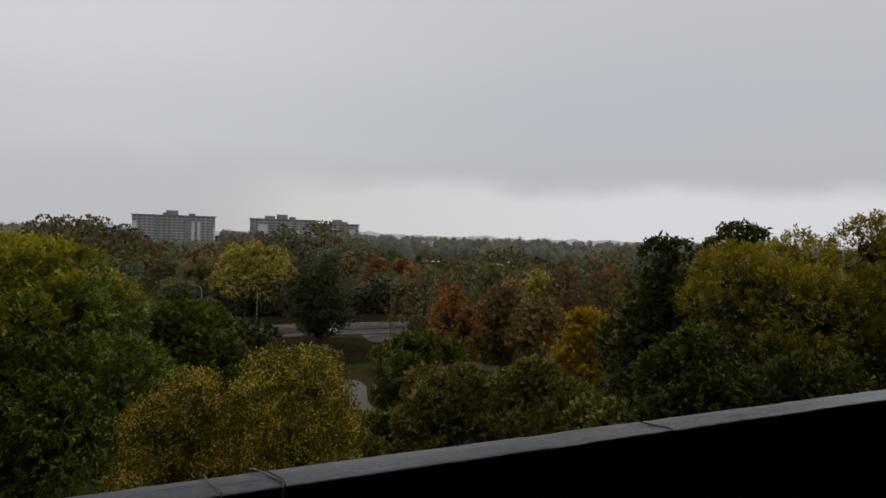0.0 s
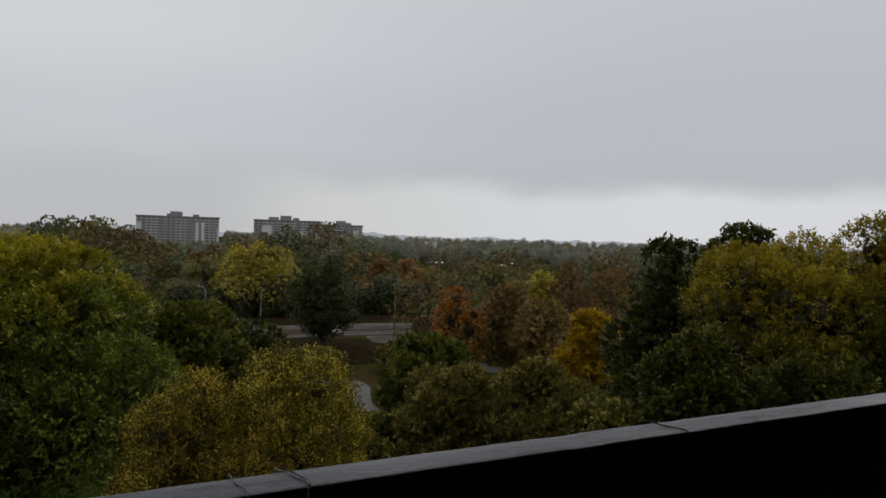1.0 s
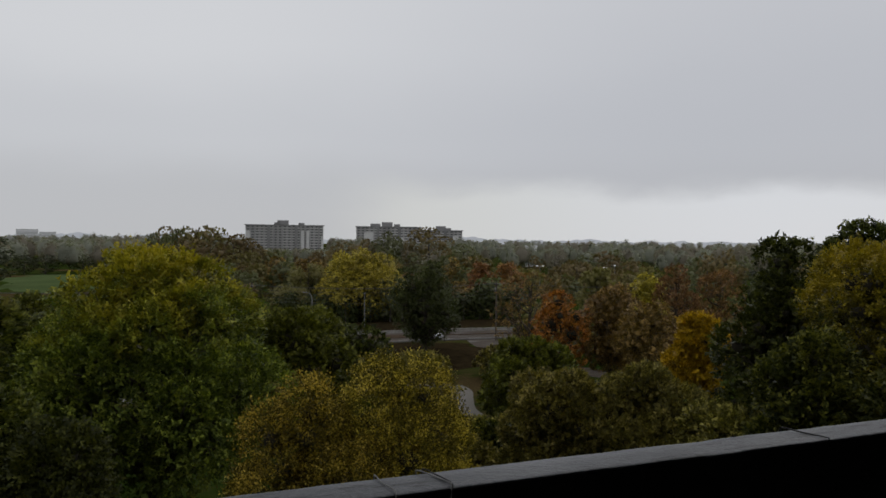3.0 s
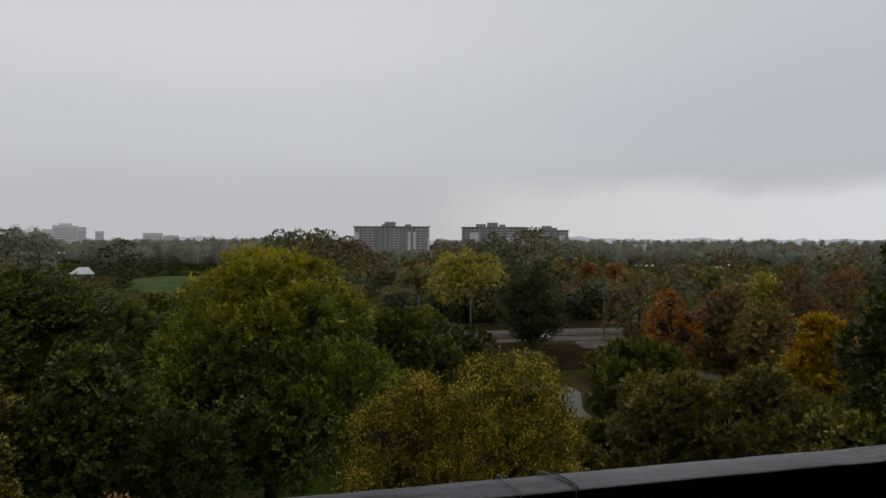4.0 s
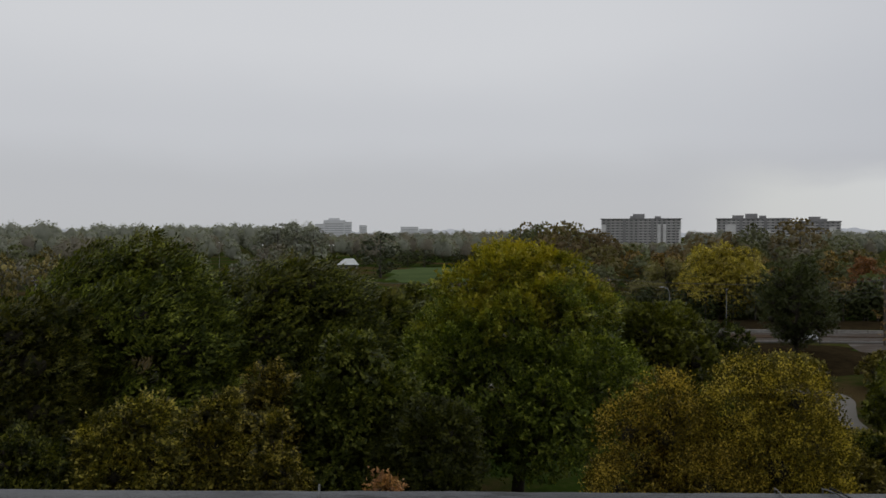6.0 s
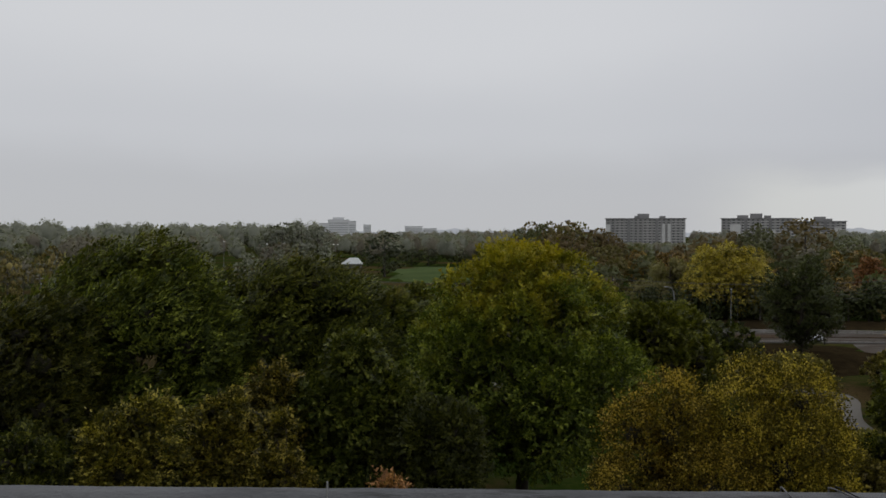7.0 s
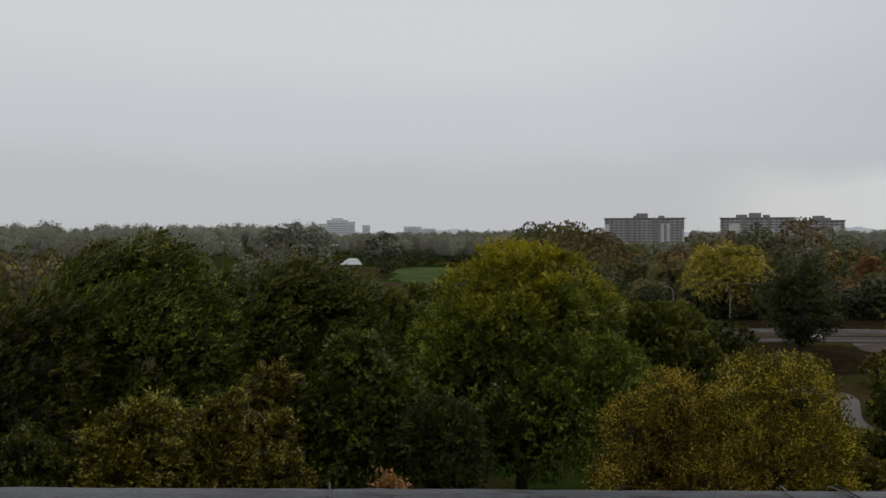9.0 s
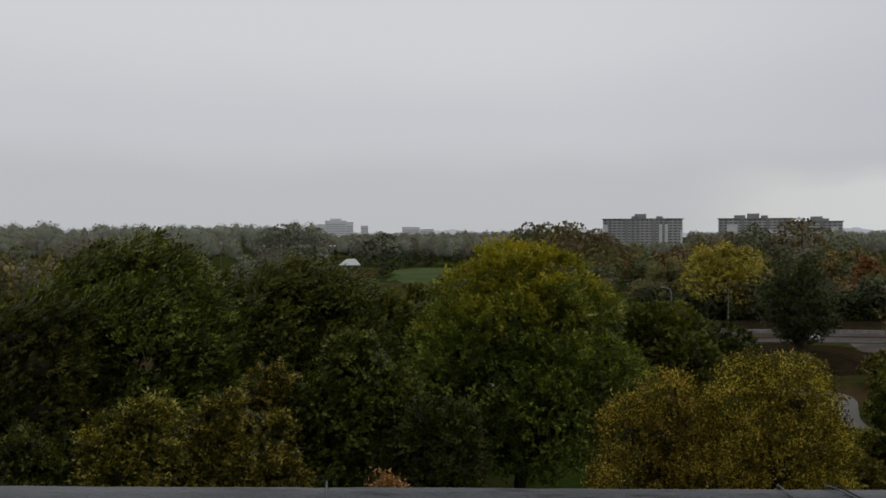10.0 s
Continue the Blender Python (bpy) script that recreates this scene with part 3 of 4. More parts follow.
solid("wall_end_2", box(bmesh.new(), 9.0, 9.2, -1.4, 1.33, 19.38, 22.05), BLACK, "unseen dark end wall of the balcony", "wall", "structure")

TWINE = worn("pale_twine", (0.20, 0.20, 0.195), (0.36, 0.355, 0.34), 60, 0.8, 0.2, 0.6, 300)
CORD = worn("dark_cord", (0.02, 0.02, 0.02), (0.05, 0.05, 0.05), 60, 0.7, 0.3, 0.5, 300)


def tie(points, r, material, label):
    """A thin cord laid over the capping."""
    v, q = tube_arrays(smooth_line(points, 28), np.full(len(smooth_line(points, 28)), r), 6)
    me = sheet("twine", v, q)
    me.polygons.foreach_set("use_smooth", np.ones(len(me.polygons), dtype=bool))
    ob = child("twine", me, material, None)
    return tagged(ob, label, "twine", "cords tied round the parapet")


U = ZC + 0.003
tie([(0.556, 1.454, 20.42), (0.556, 1.454, ZC - 0.008), (0.556, 1.449, U + 0.001), (0.553, 1.40, U + 0.001), (0.558, 1.355, U + 0.002), (0.556, 1.336, U - 0.001), (0.552, 1.327, ZC - 0.03), (0.553, 1.328, 20.36)], 0.0014, TWINE, "pale twine looped over the wet capping")
tie([(0.644, 1.454, 20.42), (0.644, 1.454, ZC - 0.008), (0.642, 1.449, U + 0.001), (0.649, 1.43, U + 0.003), (0.662, 1.39, U + 0.001), (0.670, 1.35, U + 0.002), (0.666, 1.335, U - 0.001), (0.662, 1.327, ZC - 0.03), (0.662, 1.328, 20.36)], 0.0015, TWINE, "pale twine looped over the wet capping")
tie([(0.659, 1.454, 20.42), (0.658, 1.454, ZC - 0.008), (0.656, 1.447, U + 0.003), (0.666, 1.41, U + 0.002), (0.674, 1.36, U + 0.001), (0.669, 1.335, U - 0.001), (0.666, 1.327, ZC - 0.03), (0.666, 1.331, ZC - 0.05)], 0.0014, CORD, "dark cord beside the twine on the capping")
tie([(1.616, 1.454, 20.42), (1.617, 1.454, ZC - 0.008), (1.62, 1.447, U + 0.003), (1.628, 1.40, U + 0.002), (1.645, 1.35, U + 0.001), (1.648, 1.335, U - 0.001), (1.646, 1.338, ZC - 0.006), (1.645, 1.338, ZC - 0.02)], 0.0018, CORD, "dark cord looped over the wet capping")
tie([(-0.285, 1.454, 20.42), (-0.285, 1.454, ZC - 0.006), (-0.286, 1.450, U + 0.004), (-0.281, 1.42, U + 0.002), (-0.271, 1.36, U + 0.001), (-0.267, 1.335, U - 0.001), (-0.266, 1.327, ZC - 0.03), (-0.266, 1.328, 20.36)], 0.0016, TWINE, "pale twine pulled tight over the capping")

# ---------------------------------------------------------------- apartment buildings
# wall, slab, roof and glass colours raised, in part for distance haze
CONCRETE = worn("grey_concrete", (0.37, 0.362, 0.355), (0.43, 0.42, 0.412), 0.2, 0.8, 0.2, 0.2, 3)
SLAB = worn("pale_balcony_slab", (0.52, 0.51, 0.497), (0.60, 0.59, 0.575), 0.3, 0.8, 0.2, 0.2, 3)
WHITE = worn("white_panel", (0.58, 0.575, 0.56), (0.66, 0.655, 0.64), 0.3, 0.8, 0.2, 0.2, 3)
DARK_ROOF = worn("dark_roof_band", (0.235, 0.23, 0.228), (0.285, 0.28, 0.277), 0.3, 0.8, 0.2, 0.2, 3)
GLASS = Mat("far_window_glass", 0.2, 0.5).color((0.18, 0.182, 0.186)).m
# almost as pale as the sky: mist over the far buildings, painted in
HAZE_GREY = worn("haze_pale_concrete", (0.72, 0.725, 0.735), (0.77, 0.775, 0.785), 0.2, 0.9, 0.1, 0.1, 3)


def window_mesh(w, h):
    bm = box(bmesh.new(), -w / 2, w / 2, -0.06, 0.06, 0, h)
    me = bpy.data.meshes.new("window")
    bm.to_mesh(me)
    bm.free()
    me.materials.append(GLASS)
    return me


WINDOW = window_mesh(2.2, 1.5)


def apartment(label, az, d, width, floors, houses, panels, storey=2.75, depth=18.0, bay=4.4):
    """A slab block seen side-on, with a balcony band to each storey. houses and panels: spans across its width, from its left end."""
    ob = thing("apartment_building", label, "building", "apartment blocks", "", Matrix.Translation(spot(az, d)) @ pose(0, 0, 0, 0, 0, az))
    top, h = floors * storey, width / 2
    part("wall", box(bmesh.new(), -h, h, 0, depth, 0, top), CONCRETE, ob, "weathered grey concrete wall")
    roof = part("roof", box(bmesh.new(), -h - 1.2, h + 1.2, -2.0, depth + 1.2, top, top + 0.8), DARK_ROOF, ob, "dark roof band")
    for x0, x1, z in houses:
        part("roof_house", box(bmesh.new(), x0 - h, x1 - h, 3, 12, top + 0.8, top + 0.8 + z), DARK_ROOF, roof)
    for f in range(floors):
        z = f * storey
        bm = box(bmesh.new(), -h - 0.9, h + 0.9, -1.7, 0, z - 0.12, z + 0.12)
        part("balcony", bm, SLAB, ob)
        n = int(width / bay)
        for i in range(0, n, 2):
            x0, x1 = -h + i * width / n, -h + min(n, i + 2) * width / n
            part("balustrade", box(bmesh.new(), x0 + 0.35, x1 - 0.35, -1.72, -1.62, z + 0.12, z + 0.95), SLAB if (i // 2) % 3 else CONCRETE, ob)
        for i in range(n):
            child("window", WINDOW, None, ob, m=pose(-h + (i + 0.5) * width / n, -0.02, z + 0.75))
    for i in range(0, n + 1, 2):
        part("fin_wall", box(bmesh.new(), -h + i * width / n - 0.12, -h + i * width / n + 0.12, -1.66, -0.02, 0, top - 0.1), CONCRETE, ob)
    for i in (n // 3, 2 * n // 3):
        part("stair_bay", box(bmesh.new(), -h + i * width / n - 1.6, -h + i * width / n + 1.6, -2.1, -0.01, 0, top - 0.05), DARK_ROOF, ob, "darker projecting stair bay")
    for x0, x1, top_floor in panels:
        part("panel", box(bmesh.new(), x0 - h, x1 - h, -1.95, 0, 0, top_floor * storey - 0.2), WHITE, ob, "white plastered wall panel")
    return ob


apartment("long grey twelve-storey apartment block with white panels", -12.94, 830, 77.5, 12, [(28, 34, 2.4), (31, 42.5, 4.6), (52.5, 58.5, 2.2)], [(0, 4.5, 10), (55, 58, 10.3), (60.5, 63.5, 10.3), (75.5, 77.5, 8)])
apartment("grey apartment block with roof houses, half behind trees", -20.25, 850, 68, 12, [(14.5, 25, 3.0), (26.5, 38, 4.6), (39.5, 46, 2.6)], [(8, 18, 10), (46, 50, 8)])
apartment("lower grey apartment wing behind a large tree", -24.0, 880, 46, 11, [(8, 12, 2), (17, 28, 4.4), (28, 34, 2.4)], [(36, 42, 9)])


def far_block(label, az, d, spans):
    ob = thing("distant_building", label, "building", "distant buildings", "", Matrix.Translation(spot(az, d)) @ pose(0, 0, 0, 0, 0, az))
    for x0, x1, z, y in spans:
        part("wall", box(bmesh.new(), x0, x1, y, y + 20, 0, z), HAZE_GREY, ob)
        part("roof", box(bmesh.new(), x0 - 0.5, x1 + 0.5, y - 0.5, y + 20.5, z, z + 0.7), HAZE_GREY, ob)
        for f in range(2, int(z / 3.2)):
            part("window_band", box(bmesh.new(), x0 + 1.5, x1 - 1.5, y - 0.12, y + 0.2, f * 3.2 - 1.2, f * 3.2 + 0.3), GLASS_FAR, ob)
    return ob


# window bands paled likewise, with the haze in their colour
GLASS_FAR = worn("haze_pale_window_band", (0.44, 0.445, 0.455), (0.48, 0.485, 0.495), 0.2, 0.6, 0.2, 0.1, 3)
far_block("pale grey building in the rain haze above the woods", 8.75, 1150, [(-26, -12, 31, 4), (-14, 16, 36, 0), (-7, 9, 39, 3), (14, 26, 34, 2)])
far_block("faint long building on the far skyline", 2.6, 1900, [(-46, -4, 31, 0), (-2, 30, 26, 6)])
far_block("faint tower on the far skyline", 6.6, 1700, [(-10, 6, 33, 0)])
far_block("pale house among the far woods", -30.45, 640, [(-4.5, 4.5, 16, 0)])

# ---------------------------------------------------------------- near trees
WIND = (1.5, 0.2, 0.55)
near = "trees in front of the balcony"
tree("maple_tree", "tall dark green maple bending in the wind", 22.2, 60, 20.3, 7.4, "maple", 11, 0.08, 84000, 0.276, group=near, wind=WIND, stray=0.25, slim=0.3, sprig=1.1, lobes=40, lobe=0.36, taper=0.05, ragged=0.1, boxy=2.5, loose=0.35)
tree("maple_tree", "broad dark green maple with wind-tossed sprays", 12.4, 66, 18.7, 8.6, "maple", 12, 0.08, 84000, 0.288, group=near, wind=WIND, stray=0.25, slim=0.3, sprig=1.2, lobes=40, lobe=0.36, boxy=2.8, ragged=0.1, loose=0.35)
tree("maple_tree", "small dark green maple behind others", 5.9, 72, 17.1, 5.0, "maple", 13, 0.1, 29040, 0.408, group=near, wind=WIND, stray=0.25, slim=0.2, lobes=13)
tree("olive_tree", "dull olive and brown tree at the lawn's edge", 29.3, 54, 18.0, 5.4, "olive_low", 14, 0.1, 56924, 0.226, group=near, wind=WIND, stray=0.25, slim=0.2)
tree("golden_top_tree", "large green tree with its top turned gold", -4.4, 58, 20.2, 9.0, "goldtop", 15, 0.15, 98000, 0.235, group=near, lobes=58, lobe=0.26, taper=0.52, ragged=0.16, boxy=2.05, loose=0.4, sprig=0.8, hull=0.0, gaps=0.16, thin=1.1)
tree("round_tree", "round dark green tree with drooping broad leaves", 7.4, 47, 14.9, 4.2, "fresh", 16, 0.08, 64514, 0.217, group=near, wind=(0.1, 0, -0.5), slim=0.42)
tree("olive_tree", "pale olive tree with thin yellowing leaves", 22.4, 38, 13.6, 2.8, "silver", 17, 0.06, 41745, 0.169, group=near, slim=0.4, gaps=0.22, ragged=0.34, hull=0.3)
tree("olive_tree", "pale olive tree with thin yellowing leaves", 17.2, 40, 13.2, 2.2, "silver", 18, 0.06, 30359, 0.169, group=near, slim=0.4, gaps=0.22, ragged=0.34, hull=0.3)
tree("olive_tree", "slender tree with pale grey-green leaves", 13.1, 37, 12.4, 1.7, "silver", 19, 0.06, 20872, 0.161, group=near, slim=0.4, gaps=0.22, ragged=0.34, hull=0.3)
tree("olive_tree", "slim olive tree behind paler ones", 13.6, 46, 13.2, 2.2, "silver", 20, 0.06, 22770, 0.193, group=near, gaps=0.22, ragged=0.34, hull=0.3)
tree("dark_bush", "dark green bushy tree with sparse pale leaves", 1.9, 43, 11.7, 3.2, "dark", 21, 0.05, 41745, 0.186, group=near)
tree("sapling", "small sapling with pale orange leaves", 5.1, 33, 11.2, 0.75, "faded", 22, 0.55, 2846, 0.161, group=near, lobes=8, lobe=0.5)
tree("dark_bush", "speckled grey-green bushy tree", 29.2, 38, 12.6, 2.4, "olive_low", 23, 0.05, 24667, 0.161, group=near, gaps=0.2)
tree("yellow_tree", "broad yellow autumn tree with fine leaves", -20.55, 41, 14.75, 4.4, "yellow", 24, 0.03, 120175, 0.112, group=near, lobes=22, lobe=0.42, slim=0.4, squash=1.0, wind=(0, 0, 1.0), boxy=2.3, ragged=0.36, sprig=0.8)
tree("yellow_tree", "yellow-olive autumn tree leaning on a larger one", -15.2, 39.5, 13.9, 4.0, "yellow", 65, 0.03, 69572, 0.112, group=near, lobes=15, lobe=0.42, slim=0.4, squash=1.0, wind=(0, 0, 1.0), boxy=2.3, ragged=0.36, sprig=0.8)
tree("poplar_tree", "slim tree with pale windblown leaves", -8.6, 80, 16.2, 2.8, "round", 25, 0.1, 17424, 0.346, group=near, wind=WIND, stray=0.25, slim=0.2)
tree("dark_tree", "dull dark green tree in front of the road", -13.4, 95, 12.8, 8.4, "dull", 26, 0.0, 29446, 0.403, group=near, lobes=19)
tree("oak_tree", "huge yellow-green oak with dense foliage", -54.9, 50, 21.8, 6.6, "olive", 27, 0.10, 132000, 0.142, group=near, lobes=44, lobe=0.34, buds=7, sprig=0.5, ragged=0.14, boxy=2.3, slim=0.4)
tree("oak_tree", "tall yellow-green oak beside a larger one", -61.0, 52, 22.9, 5.8, "olive", 28, 0.10, 104000, 0.146, group=near, lobes=38, lobe=0.34, buds=7, sprig=0.5, ragged=0.14, boxy=2.3, slim=0.4)
tree("oak_tree", "lower olive green oak before taller trees", -49.0, 43, 16.4, 3.1, "olive_low", 29, 0.06, 49334, 0.210, group=near)
tree("oak_tree", "lower olive green oak close to the balcony", -56.6, 40, 16.0, 3.8, "olive_low", 30, 0.06, 56924, 0.202, group=near)
tree("dark_tree", "tall dark tree behind the yellow-green oak", -52.0, 78, 22.6, 4.2, "dark", 31, 0.3, 23400, 0.312, group=near, lobes=24, ragged=0.15)
tree("dark_tree", "tall very dark green tree with ragged crown", -47.4, 60, 21.2, 4.8, "dark", 32, 0.06, 33976, 0.264, group=near, lobes=30, lobe=0.34, taper=0.4, ragged=0.26)
tree("golden_bush", "dense golden yellow small tree", -41.9, 84, 13.6, 2.9, "gold", 33, 0.4, 21780, 0.288, group=near)
tree("shrub_tree", "brownish olive shrubby tree with thin twigs", -32.6, 62, 11.2, 4.6, "shrub", 34, 0.04, 33976, 0.259, group=near, wind=(0, 0, 0.8))
tree("shrub_tree", "brownish olive shrubby tree with thin twigs", -38.6, 62, 11.5, 5.0, "shrub", 35, 0.04, 38507, 0.259, group=near, wind=(0, 0, 0.8))
tree("shrub_tree", "dull olive shrub under the dark tree", -44.2, 58, 10.0, 4.0, "shrub", 36, 0.04, 24916, 0.269, group=near)
tree("green_bush", "dark green bushy tree beside the path", -30.5, 88, 10.0, 5.6, "dull", 37, 0.04, 24916, 0.324, group=near, ragged=0.42, lobes=22, lobe=0.34)
tree("green_bush", "dull olive bush between the path and the road", -29.2, 101, 7.6, 4.2, "dull", 67, 0.03, 12480, 0.336, group=near, ragged=0.4)
tree("green_bush", "dull olive bush between the path and the road", -28.6, 121, 4.6, 4.2, "shrub", 68, 0.03, 7020, 0.360, group=near, ragged=0.4)
tree("shrub_tree", "low olive shrubs by the path", -26.8, 82, 2.4, 2.4, "shrub", 69, 0.0, 4680, 0.240, group=near, ragged=0.4)
tree("shrub_tree", "low olive shrubs by the path", -28.0, 74, 4.2, 3.0, "olive_low", 70, 0.0, 7800, 0.240, group=near, ragged=0.4)
tree("shrub_tree", "low olive shrubs by the path", -25.6, 70, 3.2, 3.0, "shrub", 38, 0.0, 13590, 0.269, group=near)

tree("dark_tree", "dull green tree between larger crowns", 3.0, 86, 15.4, 4.8, "dull", 61, 0.36, 15100, 0.384, group=near)
tree("dark_tree", "dull green tree at the edge of the lawn", 0.2, 92, 14.4, 4.2, "dull", 66, 0.36, 10982, 0.396, group=near)
tree("dark_tree", "dull olive green tree in front of the road", -9.6, 92, 13.0, 4.6, "round", 62, 0.0, 13728, 0.396, group=near)
tree("shrub_tree", "low dark shrub beside the park path", -22.6, 124, 2.6, 4.0, "shrub", 63, 0.0, 4804, 0.432, group=near)
tree("shrub_tree", "low dark shrub beside the park path", -17.5, 118, 8.0, 6.0, "dark", 64, 0.0, 6177, 0.432, group=near)

# ---------------------------------------------------------------- middle distance
mid = "autumn trees along the road"
tree("orange_tree", "bright orange autumn maple", -32.7, 115, 13.6, 4.5, "orange", 41, 0.12, 16150, 0.230, group=mid, gaps=0.3, ragged=0.45, thin=0.6, limbs=26, hull=0.4)
tree("bare_oak", "nearly bare dark oak with spreading branches", -30.2, 125, 16.3, 5.8, "brown", 42, 0.2, 7200, 0.2, group=mid, thin=0.2, limbs=60, lobes=34, lobe=0.3, gaps=0.35, hull=0.0)
tree("brown_tree", "brown and olive autumn tree", -36.1, 118, 14.4, 4.2, "brown", 43, 0.1, 20400, 0.250, group=mid, hull=0.36, soft=0.6, twigs=False)
tree("brown_tree", "thin brown autumn tree", -38.6, 110, 13.0, 4.3, "brown", 44, 0.1, 17850, 0.250, group=mid, hull=0.36, soft=0.6, twigs=False)
tree("yellow_tree", "small yellow tree among brown ones", -38.6, 140, 15.4, 3.4, "willow", 45, 0.3, 12750, 0.272, group=mid, hull=0.36, soft=0.6, twigs=False)
tree("rust_tree", "nearly bare rust-brown tree with upright twigs", -40.5, 132, 17.1, 3.8, "rust", 46, 0.1, 15300, 0.245, group=mid, thin=0.3, wind=(0, 0, 1.2), taper=0.2, hull=0.0)
tree("rust_tree", "nearly bare rust-brown tree with upright twigs", -43.2, 138, 16.6, 4.3, "rust", 47, 0.1, 16575, 0.245, group=mid, thin=0.3, wind=(0, 0, 1.2), taper=0.2, hull=0.0)
tree("willow_tree", "big round yellow-green tree beyond the road", -18.3, 201, 18.2, 11.4, "willow", 48, 0.04, 46000, 0.32, group=mid, lobes=44, lobe=0.26, buds=7, sprig=0.7, loose=0.3, wind=(0, 0, -0.3), boxy=2.2, ragged=0.2, taper=0.25, thin=1.6, hull=0.22, soft=0.5, twigs=False)
tree("willow_tree", "dull yellow-green tree beyond the road", -14.6, 205, 14.4, 6.0, "mid_olive", 49, 0.06, 12000, 0.32, group=mid, hull=0.72, lobes=20, lobe=0.32, soft=0.6, twigs=False)
tree("dark_tree", "dark green tree with low boughs by the road", -22.9, 137, 17.2, 6.2, "murk", 50, 0.14, 30000, 0.24, group=mid, lobes=40, lobe=0.29, ragged=0.34, boxy=2.1, hull=0.3, soft=0.4, gaps=0.12)
tree("orange_tree", "orange tree paled for haze beyond the road", -26.9, 230, 14.3, 4.0, "faded", 51, 0.1, 9180, 0.381, group=mid, hull=0.36, soft=0.6, twigs=False)
tree("orange_tree", "orange tree paled for haze beyond the road", -28.9, 222, 14.4, 4.6, "faded", 52, 0.1, 9180, 0.381, group=mid, hull=0.36, soft=0.6, twigs=False)
tree("willow_tree", "pale yellow-green tree beyond brown ones", -35.1, 190, 14.8, 4.6, "mid_olive", 53, 0.1, 7500, 0.552, group=mid, hull=0.4, soft=0.6, twigs=False)

# ---------------------------------------------------------------- shared far trees
rngt = np.random.default_rng(77)


def prototype(seed, n, size, lobes):
    """Trunk and crown of a tree 10 m high and 4 m in radius, to be scaled."""
    return tree_meshes(seed, 10.0, 4.0, 0.6, n, size, lobes=lobes, lobe=0.44, sprig=0.5, thin=0.0, limbs=5, buds=7, loose=0.35, slim=0.6, hull=0.46, boxy=2.1, ragged=0.2, soft=0.85, twigs=False)


def dressed(pair, leaf):
    t, c = pair[0], pair[1].copy()
    if not t.materials:
        t.materials.append(BARK_GREY)
    c.materials.clear()
    c.materials.append(LEAF[leaf])
    return t, c


MIDP = [prototype(200 + i, 2500, 0.36, 16) for i in range(4)]
FARP = [prototype(220 + i, 1400, 0.39, 14) for i in range(4)]
DENSEP = [tree_meshes(240 + i, 10.0, 4.0, 0.2, 9600, 0.19, lobes=22, lobe=0.4, sprig=0.2, thin=0.0, limbs=6, buds=7, loose=0.35, slim=0.6, boxy=2.2, ragged=0.1, hull=0.38, soft=0.9, twigs=False) for i in range(4)]
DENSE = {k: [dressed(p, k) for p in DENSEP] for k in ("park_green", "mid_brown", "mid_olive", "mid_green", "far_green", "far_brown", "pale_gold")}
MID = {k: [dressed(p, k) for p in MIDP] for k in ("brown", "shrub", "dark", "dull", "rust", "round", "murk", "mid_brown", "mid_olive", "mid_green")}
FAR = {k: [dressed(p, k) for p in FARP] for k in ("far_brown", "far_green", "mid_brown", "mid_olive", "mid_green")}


def plant(bank, leaf, name, label, az, d, top, radius, group):
    t, c = bank[leaf][int(rngt.integers(4))]
    ob = thing(name, label, "tree", group, "", Matrix.Translation(spot(az, d)) @ pose(0, 0, 0, 0, 0, rngt.uniform(0, 360)) @ Matrix.Diagonal((radius / 3.7, radius / 3.7, top / 10, 1)))
    child("trunk", t, None, ob)
    child("crown", c, None, ob)
    return ob


WORDS = {"brown": "brown autumn tree", "shrub": "dull olive tree", "dark": "dark green tree", "murk": "dim dark green tree", "dull": "dull green tree", "rust": "rust-brown half-bare tree", "willow": "yellow-green tree", "round": "green leafy tree",
         "mid_brown": "hazy brown tree", "mid_olive": "hazy olive tree", "mid_green": "hazy green tree", "far_brown": "dull brown tree", "far_green": "grey-green tree", "far_grey": "pale grey hazy tree", "pale_gold": "pale yellow tree"}


def blocked(x, y, az, d):
    """Ground that stays open: the road, the lawn and the path."""
    if -120 < x < 140 and 143 < y < 183:
        return True
    if -1.0 < az < 5.5 and 300 < d < 470:
        return True
    if 5.5 <= az < 9.0 and 400 < d < 470:
        return True
    if -31 < az < -15 and d < 178:
        return True
    if az > -15 and d < 120:
        return True
    return False


def wood(n, az0, az1, d0, d1, kinds, bank, el, spread_m, seed_gap, place):
    """Scatters trees over a sector; el: how far the tops stay under the eye's level, in degrees, near and far."""
    kept = []
    tries = 0
    while len(kept) < n and tries < n * 40:
        tries += 1
        az, d = rngt.uniform(az0, az1), math.sqrt(rngt.uniform(d0 ** 2, d1 ** 2))
        p = spot(az, d)
        if blocked(p.x, p.y, az, d) or any((p - q).length < seed_gap for q in kept):
            continue
        kept.append(p)
        e = el[0] + (el[1] - el[0]) * (d - d0) / (d1 - d0)
        top = EYE_Z + d * math.tan(radians(e)) + rngt.normal() * spread_m
        top = max(6.0, top)
        leaf = kinds[int(rngt.integers(len(kinds)))]
        plant(bank, leaf, "tree", f"{WORDS[leaf]} {place}", az, d, top, top * rngt.uniform(0.30, 0.46), f"trees {place}")


